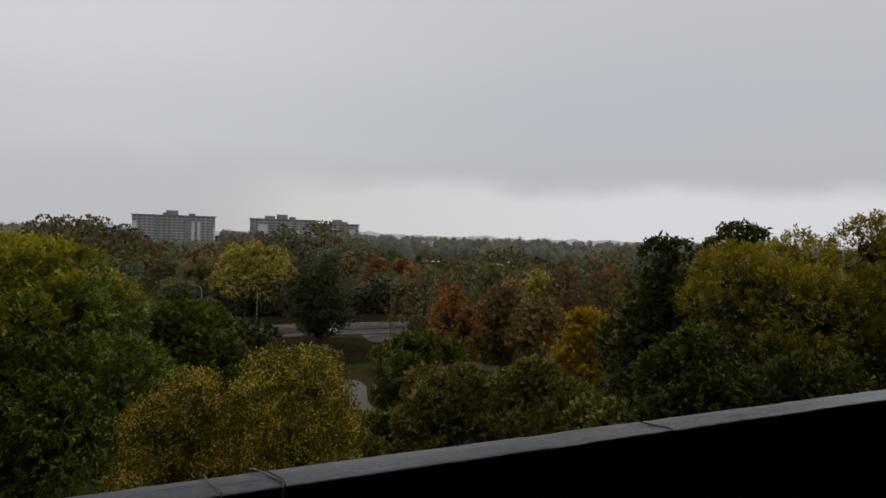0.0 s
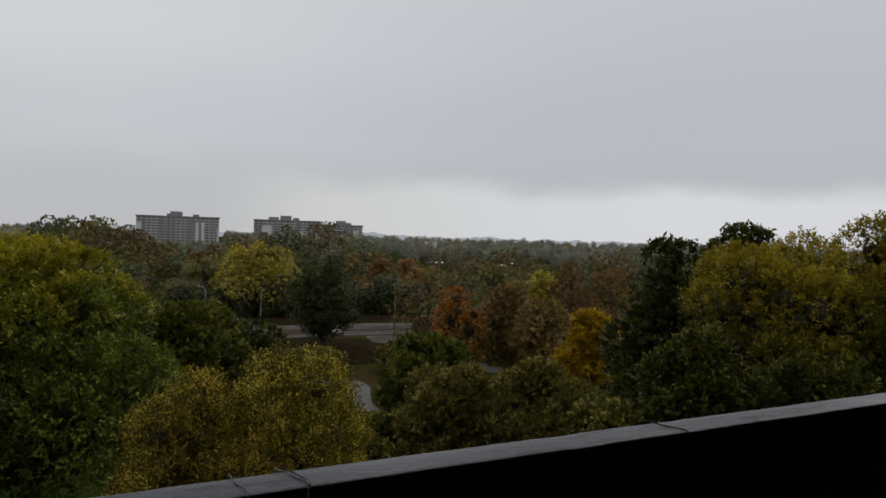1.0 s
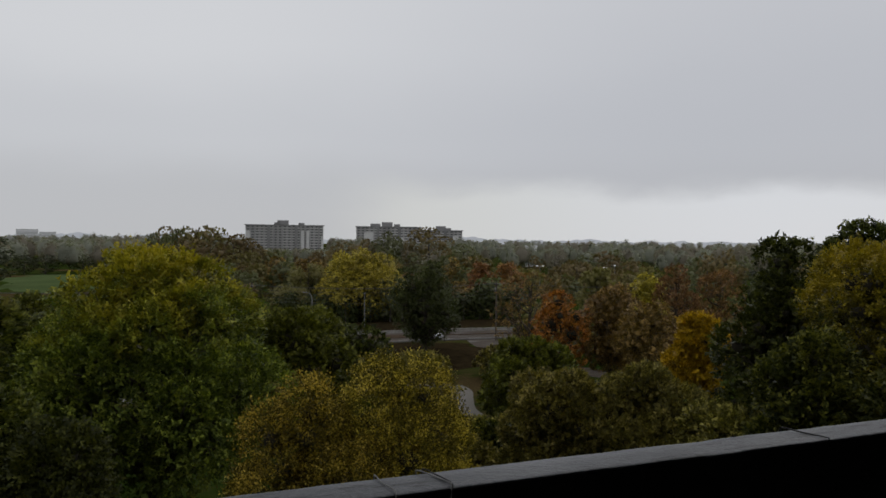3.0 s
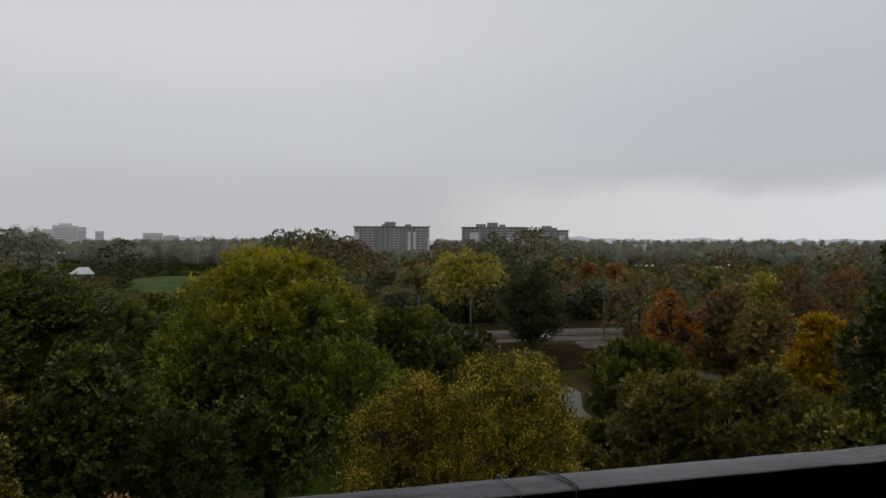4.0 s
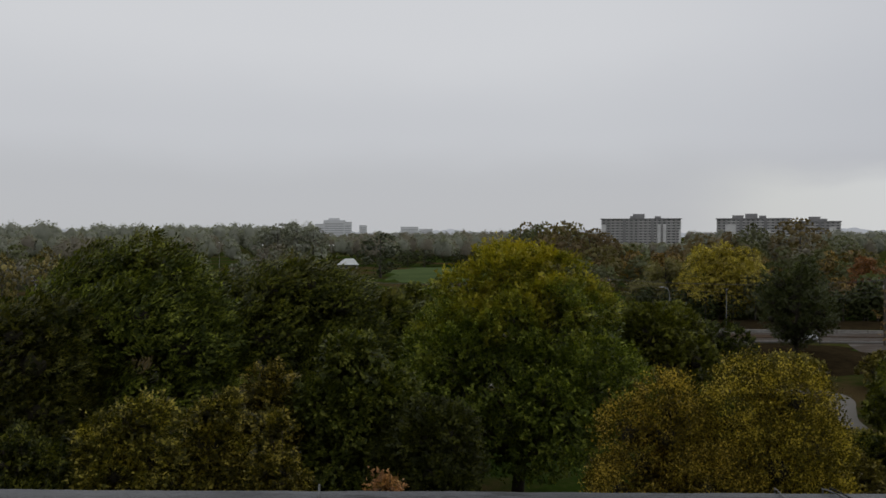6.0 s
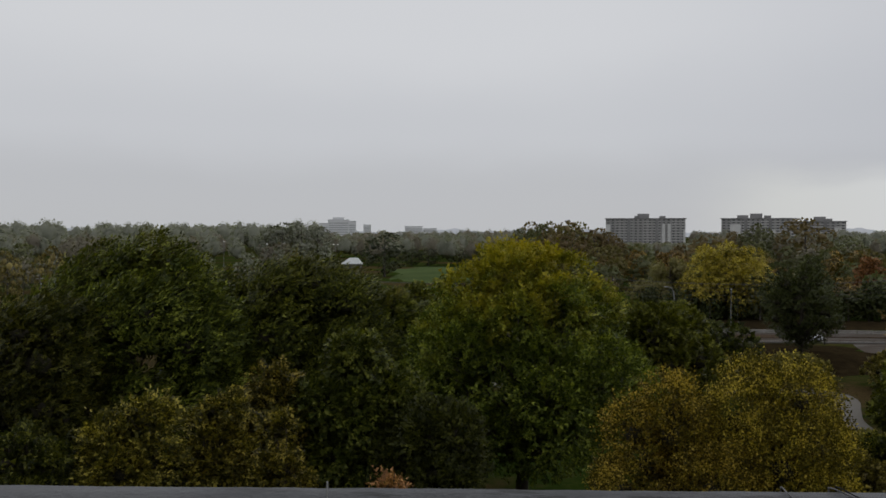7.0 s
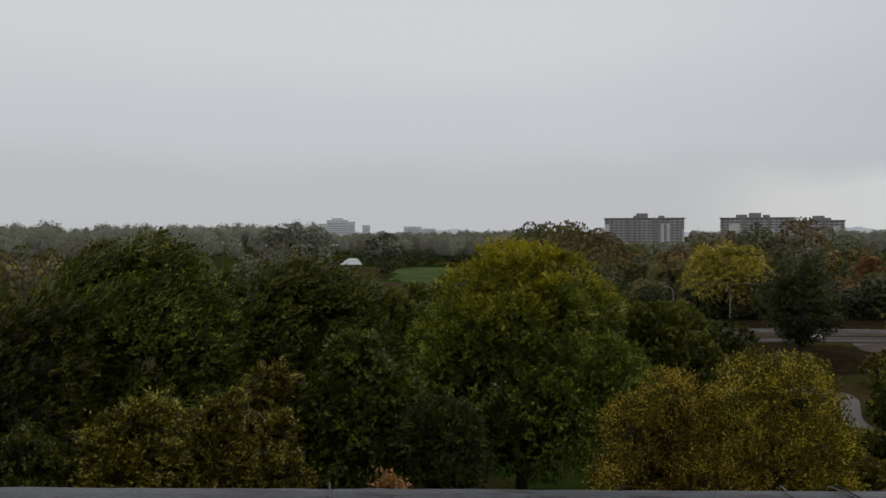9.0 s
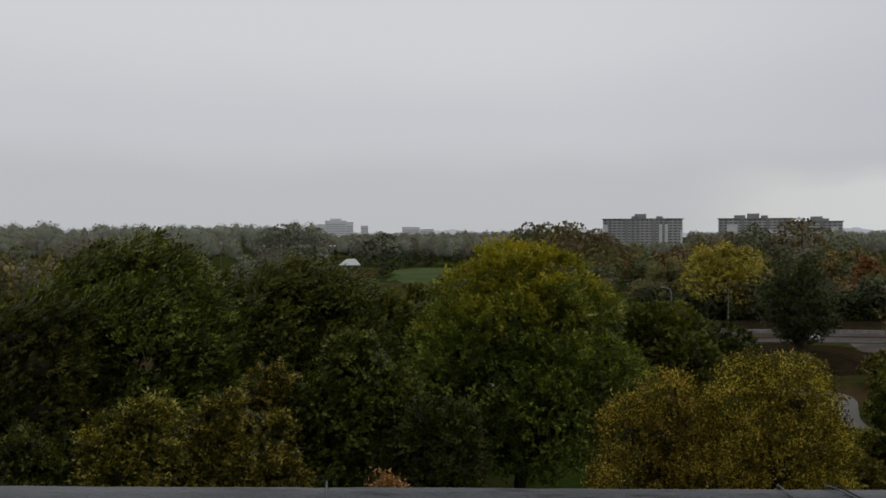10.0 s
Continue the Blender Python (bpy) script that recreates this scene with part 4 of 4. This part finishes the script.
wood(30, -62, -31, 130, 185, ("brown", "shrub", "rust", "brown"), MID, (-5.2, -2.9), 1.2, 5, "in the near wood")
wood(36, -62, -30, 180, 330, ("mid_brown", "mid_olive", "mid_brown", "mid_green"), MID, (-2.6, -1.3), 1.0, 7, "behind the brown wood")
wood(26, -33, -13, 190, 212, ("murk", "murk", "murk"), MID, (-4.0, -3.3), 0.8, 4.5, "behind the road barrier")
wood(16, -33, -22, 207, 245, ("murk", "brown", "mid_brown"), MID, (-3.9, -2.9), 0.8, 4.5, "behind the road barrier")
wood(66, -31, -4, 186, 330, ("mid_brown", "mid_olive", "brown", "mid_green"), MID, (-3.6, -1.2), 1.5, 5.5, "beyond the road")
wood(20, 8, 36, 100, 260, ("dull", "round", "shrub"), MID, (-5.2, -3.4), 0.8, 8, "behind the maples")
wood(12, -4, 8, 120, 290, ("dull", "round", "shrub"), MID, (-6.5, -3.9), 0.8, 8, "at the lawn's edge")
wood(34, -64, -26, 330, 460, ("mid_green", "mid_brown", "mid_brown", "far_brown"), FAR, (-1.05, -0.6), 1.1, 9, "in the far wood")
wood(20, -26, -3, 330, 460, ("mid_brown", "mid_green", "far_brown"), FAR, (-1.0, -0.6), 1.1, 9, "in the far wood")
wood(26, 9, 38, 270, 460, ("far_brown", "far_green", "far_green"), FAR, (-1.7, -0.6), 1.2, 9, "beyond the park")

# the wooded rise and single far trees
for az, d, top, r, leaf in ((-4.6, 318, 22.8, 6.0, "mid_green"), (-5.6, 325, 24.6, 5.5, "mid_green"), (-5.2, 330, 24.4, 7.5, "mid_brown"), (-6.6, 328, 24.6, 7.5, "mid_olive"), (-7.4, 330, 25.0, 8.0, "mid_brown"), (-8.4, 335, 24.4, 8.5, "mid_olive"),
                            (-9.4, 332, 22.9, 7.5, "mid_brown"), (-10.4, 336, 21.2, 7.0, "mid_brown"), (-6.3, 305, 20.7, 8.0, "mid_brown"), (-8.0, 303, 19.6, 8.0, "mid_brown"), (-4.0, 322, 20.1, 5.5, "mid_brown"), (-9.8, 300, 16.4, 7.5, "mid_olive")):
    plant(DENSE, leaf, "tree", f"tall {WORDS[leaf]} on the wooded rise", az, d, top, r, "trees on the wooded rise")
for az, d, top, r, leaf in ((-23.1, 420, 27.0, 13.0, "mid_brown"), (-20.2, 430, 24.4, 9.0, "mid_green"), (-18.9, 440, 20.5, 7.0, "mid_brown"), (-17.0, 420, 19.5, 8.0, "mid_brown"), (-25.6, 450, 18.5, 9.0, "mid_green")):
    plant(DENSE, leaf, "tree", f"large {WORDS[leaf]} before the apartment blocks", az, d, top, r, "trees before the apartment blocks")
for az, d, top, r, leaf in ((5.45, 365, 19.8, 9.6, "park_green"), (3.5, 470, 10.6, 5.5, "park_green"), (2.3, 470, 10.3, 6.8, "park_green"), (0.1, 500, 9.5, 8.0, "park_green"), (-1.6, 480, 12, 8.0, "park_green")):
    plant(DENSE, leaf, "park_tree", "rounded dark park tree standing on the lawn", az, d, top, r, "park trees on the lawn")
for az, d, top, r, leaf in ((-30.9, 600, 13.2, 5.0, "far_green"), (-30.3, 606, 13.6, 5.0, "far_brown"), (-29.8, 598, 13.9, 5.5, "far_green")):
    plant(DENSE, leaf, "tree", f"{WORDS[leaf]} before a pale house", az, d, top, r, "trees before the pale house")
for az, d, top, r in ((10.2, 475, 24.0, 9), (11.4, 480, 26.0, 10), (12.6, 480, 25.5, 10), (13.5, 485, 23.0, 8)):
    plant(DENSE, "far_green", "tree", "grey-green tree in a dense grove", az, d, top, r, "far grove")
for az, d, top, r, leaf in ((27.4, 210, 17.0, 4.4, "pale_gold"), (29.9, 215, 15.8, 4.0, "pale_gold"), (29.6, 300, 17.2, 7.5, "mid_green"), (32.0, 230, 16.0, 6.0, "mid_olive")):
    plant(DENSE, leaf, "tree", f"{WORDS[leaf]} beyond the maples", az, d, top, r, "trees beyond the maples")


def woodland(name, label, seed, n, az0, az1, d0, d1, tall, leaf, size, each):
    """A far wood that nobody could count: crowns of coarse foliage in one mesh."""
    rng = np.random.default_rng(seed)
    deg, d = rng.uniform(az0, az1, n), np.sqrt(rng.uniform(d0 ** 2, d1 ** 2, n))
    az = np.radians(deg)
    top = tall + rng.normal(scale=tall * 0.09, size=n) + (d - d0) / (d1 - d0) * tall * 0.12
    # lower growth where the apartment blocks stand clear
    clear = (deg > -16.3) & (deg < -9.8) & (d < 840)
    top = np.where(clear, np.minimum(top, EYE_Z - d * 0.0125), top)
    r = top * rng.uniform(0.2, 0.36, n)
    size_of = np.stack([r, r, top * 0.44], 1)[:, None]
    dirs = unit(rng.normal(size=(n, each, 3)))
    dirs[..., 2] = np.abs(dirs[..., 2]) * 1.2 - 0.35
    lump = unit(rng.normal(size=(n, 12, 3)))
    bulge = np.max(np.einsum("nej,nkj->nek", dirs, lump), axis=2)[..., None]
    rad = rng.uniform(0.72, 1.1, (n, each, 1)) * (0.66 + 0.34 * bulge)
    c = np.stack([-d * np.sin(az), d * np.cos(az), top * 0.55], 1)
    at = (c[:, None] + dirs * rad * size_of).reshape(-1, 3)
    face = unit(dirs.reshape(-1, 3) + (0, 0, 0.5) + rng.normal(scale=0.3, size=at.shape))
    v, q = leaf_quads(rng, at, unit(rng.normal(size=at.shape)), size, 0.7, face)
    pieces, normals = [(v, q)], [np.repeat(unit(dirs.reshape(-1, 3) + (0, 0, 0.4)) + 0.1 * face, 3, 0)]
    lumps = 0.66 + 0.34 * np.max(np.einsum("vj,nkj->nvk", BALL_V, lump), axis=2)[..., None]
    for w in c[:, None] + BALL_V[None] * lumps * 0.74 * size_of:
        pieces.append((w, BALL_F))
        normals.append(BALL_V + (0, 0, 0.4))
    v, q = joined(pieces)
    me = sheet(name, v, q)
    soft_normals(me, np.concatenate(normals))
    return tagged(child(name, me, LEAF[leaf], None), label, "woodland", kind="stuff")


# these woods wear the leaf colours that have haze mixed in
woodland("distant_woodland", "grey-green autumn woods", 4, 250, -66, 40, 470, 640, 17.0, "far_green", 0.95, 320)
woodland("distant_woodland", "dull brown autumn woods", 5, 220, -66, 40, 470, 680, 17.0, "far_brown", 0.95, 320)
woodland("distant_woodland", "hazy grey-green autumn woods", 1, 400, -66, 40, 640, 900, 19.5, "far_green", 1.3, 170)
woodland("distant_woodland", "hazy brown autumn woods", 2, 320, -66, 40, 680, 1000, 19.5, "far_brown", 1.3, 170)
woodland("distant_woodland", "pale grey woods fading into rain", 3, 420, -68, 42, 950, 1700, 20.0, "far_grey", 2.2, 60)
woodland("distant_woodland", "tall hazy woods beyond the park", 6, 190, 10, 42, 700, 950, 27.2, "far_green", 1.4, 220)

# the farthest ridge; its own grey glow stands in for the rain haze
ridge = Mat("glowing_haze_ridge", 1.0, 0.0)
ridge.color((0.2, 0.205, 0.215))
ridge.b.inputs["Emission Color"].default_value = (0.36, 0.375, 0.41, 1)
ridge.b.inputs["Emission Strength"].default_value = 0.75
ra = np.radians(np.linspace(-75, 50, 500))
rh = 17 + 9 * np.array([noise.noise((a * 14, 0.3, 0)) for a in ra]) + 7 * np.array([noise.noise((a * 60, 1.3, 0)) for a in ra]) + 4 * np.array([noise.noise((a * 190, 2.3, 0)) for a in ra])
rv = np.concatenate([np.stack([-2600 * np.sin(ra), 2600 * np.cos(ra), np.full_like(ra, -5)], 1), np.stack([-2600 * np.sin(ra), 2600 * np.cos(ra), rh + 5], 1)])
ri = np.arange(499)
tagged(child("backdrop", sheet("backdrop", rv, np.stack([ri, ri + 1, ri + 501, ri + 500], 1)), ridge.m, None), "faint grey ridge with rain haze put in as a glow", "backdrop", kind="structure")

# ---------------------------------------------------------------- street furniture
STEEL = worn("galvanised_steel", (0.22, 0.222, 0.22), (0.32, 0.322, 0.32), 2, 0.5, 0.5, 0.1, 30, metal=0.3)
TIMBER = worn("weathered_pole_timber", (0.07, 0.058, 0.046), (0.13, 0.11, 0.088), 1, 0.85, 0.2, 0.5, 12, stretch=(1, 1, 0.1))
WIRE = Mat("overhead_wire", 0.6, 0.3).color((0.10, 0.10, 0.105)).m
LAMPGLOW = Mat("lit_lamp_head", 0.4, 0.4).color((0.8, 0.8, 0.8))
LAMPGLOW.b.inputs["Emission Color"].default_value = (1, 0.98, 0.95, 1)
LAMPGLOW.b.inputs["Emission Strength"].default_value = 0.4
LAMPGLOW = LAMPGLOW.m
INSULATOR = Mat("grey_porcelain", 0.3, 0.5).color((0.35, 0.35, 0.36)).m


def pipe(name, points, radii, material, parent, label="", sides=8, m=None):
    v, q = tube_arrays(points, radii, sides)
    me = sheet(name, v, q)
    me.polygons.foreach_set("use_smooth", np.ones(len(me.polygons), dtype=bool))
    return child(name, me, material, parent, label, m)


def street_lamp(az, d, top, arm):
    ob = thing("street_lamp", "grey steel street lamp by the road", "street lamp", "street lamps", "", Matrix.Translation(spot(az, d)) @ pose(0, 0, 0, 0, 0, az))
    pipe("base", [(0, 0, -0.05), (0, 0, 0.35)], [0.2, 0.19], STEEL, ob)
    if arm:
        pipe("pole", [(0, 0, 0.3), (0, 0, top - 1.6), (-0.08, 0, top - 0.9), (-0.35, 0, top - 0.3), (-0.8, 0, top - 0.05), (-1.1, 0, top)], [0.1, 0.08, 0.075, 0.07, 0.06, 0.05], STEEL, ob)
        part("lamp_head", box(bmesh.new(), -1.75, -1.05, -0.17, 0.17, top - 0.08, top + 0.08, 0.05), STEEL, ob)
    else:
        pipe("pole", [(0, 0, 0.3), (0, 0, top)], [0.09, 0.055], STEEL, ob)
        part("lamp_head", box(bmesh.new(), -0.2, 0.2, -0.6, 0.2, top - 0.06, top + 0.1, 0.05), STEEL, ob)
    return ob


street_lamp(-18.6, 179.5, 8.7, False)
street_lamp(-14.9, 148, 11.0, True)


def utility_pole(p, top):
    ob = thing("utility_pole", "weathered timber utility pole with crossarm", "utility pole", "utility poles", "", Matrix.Translation(p))
    pipe("pole", [(0, 0, -0.1), (0, 0, top * 0.5), (0, 0, top)], [0.2, 0.17, 0.13], TIMBER, ob)
    part("crossarm", box(bmesh.new(), -0.07, 0.07, -1.2, 1.2, top - 0.85, top - 0.7, 0.02), TIMBER, ob)
    for y in (-1.1, -0.45, 0.45, 1.1):
        pipe("insulator", [(0, y, top - 0.7), (0, y, top - 0.62), (0, y, top - 0.5)], [0.04, 0.06, 0.03], INSULATOR, ob)
    pipe("transformer", [(0, 0.32, top - 2.4), (0, 0.32, top - 2.35), (0, 0.32, top - 1.5), (0, 0.32, top - 1.45)], [0.1, 0.22, 0.22, 0.1], STEEL, ob)
    return ob


POLES = [Vector((-80, 150, 12.4)), Vector((-26, 149.5, 12.4)), Vector((28.3, 149.2, 12.6)), Vector((78.4, 147.3, 12.5)), Vector((132, 139, 12.4))]
for p in POLES:
    utility_pole((p.x, p.y, 0), p.z)
for a, b in zip(POLES, POLES[1:]):
    for y, dz in ((-1.1, -0.5), (0.45, -0.5), (1.1, -0.52), (0, -1.3), (0, -1.9), (0, -2.6), (0, -3.4)):
        pts = [a.lerp(b, t) + Vector((0, y, dz - 4 * 0.9 * t * (1 - t))) for t in np.linspace(0, 1, 13)]
        ob = pipe("overhead_wire", [tuple(p) for p in pts], [0.016] * 13, WIRE, None, "", 4)
        tagged(ob, "sagging overhead wire between timber poles", "wire", "overhead wires")


def park_light(az, d, top, heads=2):
    ob = thing("car_park_light", "tall steel lamp post with white lit heads", "lamp post", "far lamp posts", "", Matrix.Translation(spot(az, d)) @ pose(0, 0, 0, 0, 0, az))
    pipe("pole", [(0, 0, -0.05), (0, 0, top)], [0.14, 0.09], STEEL, ob)
    pipe("crossbar", [(-1.3, 0, top), (1.3, 0, top)], [0.06, 0.06], STEEL, ob, "", 6)
    for x in ((-1.2, 1.2), (0,), (-1.2, 0, 1.2))[0 if heads == 2 else (1 if heads == 1 else 2)]:
        part("lamp_head", box(bmesh.new(), x - 0.38, x + 0.38, -0.3, 0.3, top - 0.18, top + 0.16, 0.08), LAMPGLOW, ob, "white lit lamp head")
    return ob


for az, d, el, n in ((-27.45, 330, -1.72, 2), (-31.09, 330, -1.81, 2), (-35.55, 330, -1.87, 3), (-36.9, 320, -1.99, 2), (-36.3, 360, -1.7, 1), (-44.93, 400, -1.46, 1), (13.69, 460, -0.96, 1), (12.53, 455, -0.93, 1), (8.91, 460, -0.98, 2), (10.37, 500, -0.5, 1), (16.6, 480, -0.75, 1)):
    park_light(az, d, EYE_Z + d * math.tan(radians(el)), n)

# low concrete barrier and small posts along the road
for i in range(30):
    x = 53 + i * 3.02
    y = float(np.interp(x, line[:, 0], line[:, 1])) + 8.0
    bm = box(bmesh.new(), -1.5, 1.5, -0.2, 0.2, 0, 0.55, 0.05)
    for v in bm.verts:
        v.co.y *= 1.35 - 0.7 * v.co.z
    tagged(part("barrier", bm, KERB, None, "", Matrix.Translation((x, y, 0.0))), "pale concrete road barrier segment", "barrier", "road barrier segments")
for x, y in ((52, 150.2), (62.5, 150.0), (67.5, 149.2), (45.5, 150.4)):
    ob = thing("bollard", "short dark post beside the pavement", "bollard", "roadside posts", "", Matrix.Translation((x, y, 0)))
    pipe("post", [(0, 0, -0.05), (0, 0, 1.0), (0, 0, 1.12)], [0.13, 0.13, 0.05], BLACK, ob)

# ---------------------------------------------------------------- park shelter
SHEET = worn("white_sheet_roof", (0.50, 0.52, 0.51), (0.60, 0.62, 0.61), 0.4, 0.5, 0.4, 0.1, 6)
ob = thing("park_shelter", "open park shelter with a white hipped roof", "shelter", "", "", Matrix.Translation(spot(7.74, 450)) @ pose(0, 0, 0, 0, 0, 7.7))
bm = bmesh.new()
a = [bm.verts.new(p) for p in ((-6, -4.5, 2.5), (6, -4.5, 2.5), (6, 4.5, 2.5), (-6, 4.5, 2.5))]
lo = [bm.verts.new((v.co.x, v.co.y, 2.3)) for v in a]
b = [bm.verts.new(p) for p in ((-1.6, 0, 5.8), (3.2, 0, 5.8))]
for f in ((a[0], a[1], b[1], b[0]), (a[1], a[2], b[1]), (a[2], a[3], b[0], b[1]), (a[3], a[0], b[0]), lo[::-1]):
    bm.faces.new(f)
for i in range(4):
    bm.faces.new((lo[i], lo[(i + 1) % 4], a[(i + 1) % 4], a[i]))
bmesh.ops.recalc_face_normals(bm, faces=bm.faces)
part("roof", bm, SHEET, ob, "white metal hipped roof")
for x in (-5.4, -1.8, 1.8, 5.4):
    for y in (-4, 4):
        part("post", box(bmesh.new(), x - 0.12, x + 0.12, y - 0.12, y + 0.12, 0, 2.35), STEEL, ob)
part("back_wall", box(bmesh.new(), -5.2, 5.2, 0.5, 0.7, 0, 2.3), CONCRETE, ob)

# ---------------------------------------------------------------- car behind the roadside tree
PAINT = Mat("white_car_paint", 0.3, 0.5).color((0.62, 0.63, 0.64)).m
CARGLASS = Mat("dark_car_glass", 0.1, 0.6).color((0.02, 0.022, 0.025)).m
TYRE = Mat("tyre_rubber", 0.8, 0.2).color((0.015, 0.015, 0.016)).m
RIM = Mat("alloy_rim", 0.35, 0.5, 0.8).color((0.4, 0.4, 0.41)).m
TAIL = Mat("red_tail_lamp", 0.3, 0.5).color((0.35, 0.02, 0.02)).m
HEADL = Mat("clear_headlamp", 0.15, 0.6).color((0.6, 0.6, 0.62)).m


def loft(sections):
    """A closed body through cross-sections given as (x, half width, low, high, half width on top)."""
    bm = bmesh.new()
    rows = []
    for x, w, z0, z1, wt in sections:
        rows.append([bm.verts.new(p) for p in ((x, -w, z0), (x, -w, z0 + (z1 - z0) * 0.6), (x, -wt, z1), (x, wt, z1), (x, w, z0 + (z1 - z0) * 0.6), (x, w, z0))])
    for r, s in zip(rows, rows[1:]):
        for i in range(6):
            bm.faces.new((r[i], r[(i + 1) % 6], s[(i + 1) % 6], s[i]))
    bm.faces.new(rows[0][::-1])
    bm.faces.new(rows[-1])
    bmesh.ops.recalc_face_normals(bm, faces=bm.faces)
    return bm


def car(p, turn, label):
    ob = thing("car", label, "car", "", "", Matrix.Translation(p) @ pose(0, 0, 0, 0, 0, turn))
    part("body", loft([(-2.3, 0.78, 0.4, 0.75, 0.7), (-2.2, 0.86, 0.28, 0.92, 0.78), (-1.0, 0.92, 0.25, 1.0, 0.82), (0.9, 0.92, 0.25, 1.05, 0.82), (2.1, 0.88, 0.3, 1.05, 0.78), (2.28, 0.8, 0.42, 0.85, 0.7)]), PAINT, ob)
    part("windows", loft([(-0.95, 0.76, 0.98, 1.02, 0.7), (-0.3, 0.78, 1.0, 1.58, 0.6), (1.3, 0.78, 1.0, 1.62, 0.6), (2.05, 0.74, 1.0, 1.06, 0.66)]), CARGLASS, ob, "dark glazed cabin")
    part("roof", box(bmesh.new(), -0.35, 1.45, -0.6, 0.6, 1.58, 1.68, 0.04), PAINT, ob)
    for x in (-1.45, 1.4):
        for y in (-0.86, 0.86):
            w = part("wheel", bmesh.new(), TYRE, ob, m=pose(x, y, 0.34, 90))
            pipe("tyre", [(0, 0, -0.11), (0, 0, -0.1), (0, 0, 0.1), (0, 0, 0.11)], [0.24, 0.34, 0.34, 0.24], TYRE, w, "", 18)
            pipe("rim", [(0, 0, -0.105), (0, 0, -0.1), (0, 0, 0.1), (0, 0, 0.105)], [0.02, 0.22, 0.22, 0.02], RIM, w, "", 14)
    for y in (-0.6, 0.6):
        part("headlight", box(bmesh.new(), -2.31, -2.2, y - 0.16, y + 0.16, 0.62, 0.76, 0.02), HEADL, ob)
        part("tail_light", box(bmesh.new(), 2.16, 2.29, y - 0.14, y + 0.14, 0.72, 0.95, 0.02), TAIL, ob)
    return ob


bin_at = thing("litter_bin", "small pale litter bin in the shade beside the park path", "bin", m=Matrix.Translation((48.3, 92.6, 0)))
pipe("bin_body", [(0, 0, 0), (0, 0, 0.02), (0, 0, 0.75), (0, 0, 0.78)], [0.02, 0.26, 0.32, 0.30], Mat("pale_bin_paint", 0.5, 0.3).color((0.5, 0.5, 0.48)).m, bin_at, "", 14)
pipe("lid", [(0, 0, 0.785), (0, 0, 0.80), (0, 0, 0.86), (0, 0, 0.92)], [0.02, 0.34, 0.30, 0.04], TYRE, bin_at, "dark domed lid", 14)
car((67.0, 154.6, 0.03), 178, "white estate car on the wet road behind a tree")
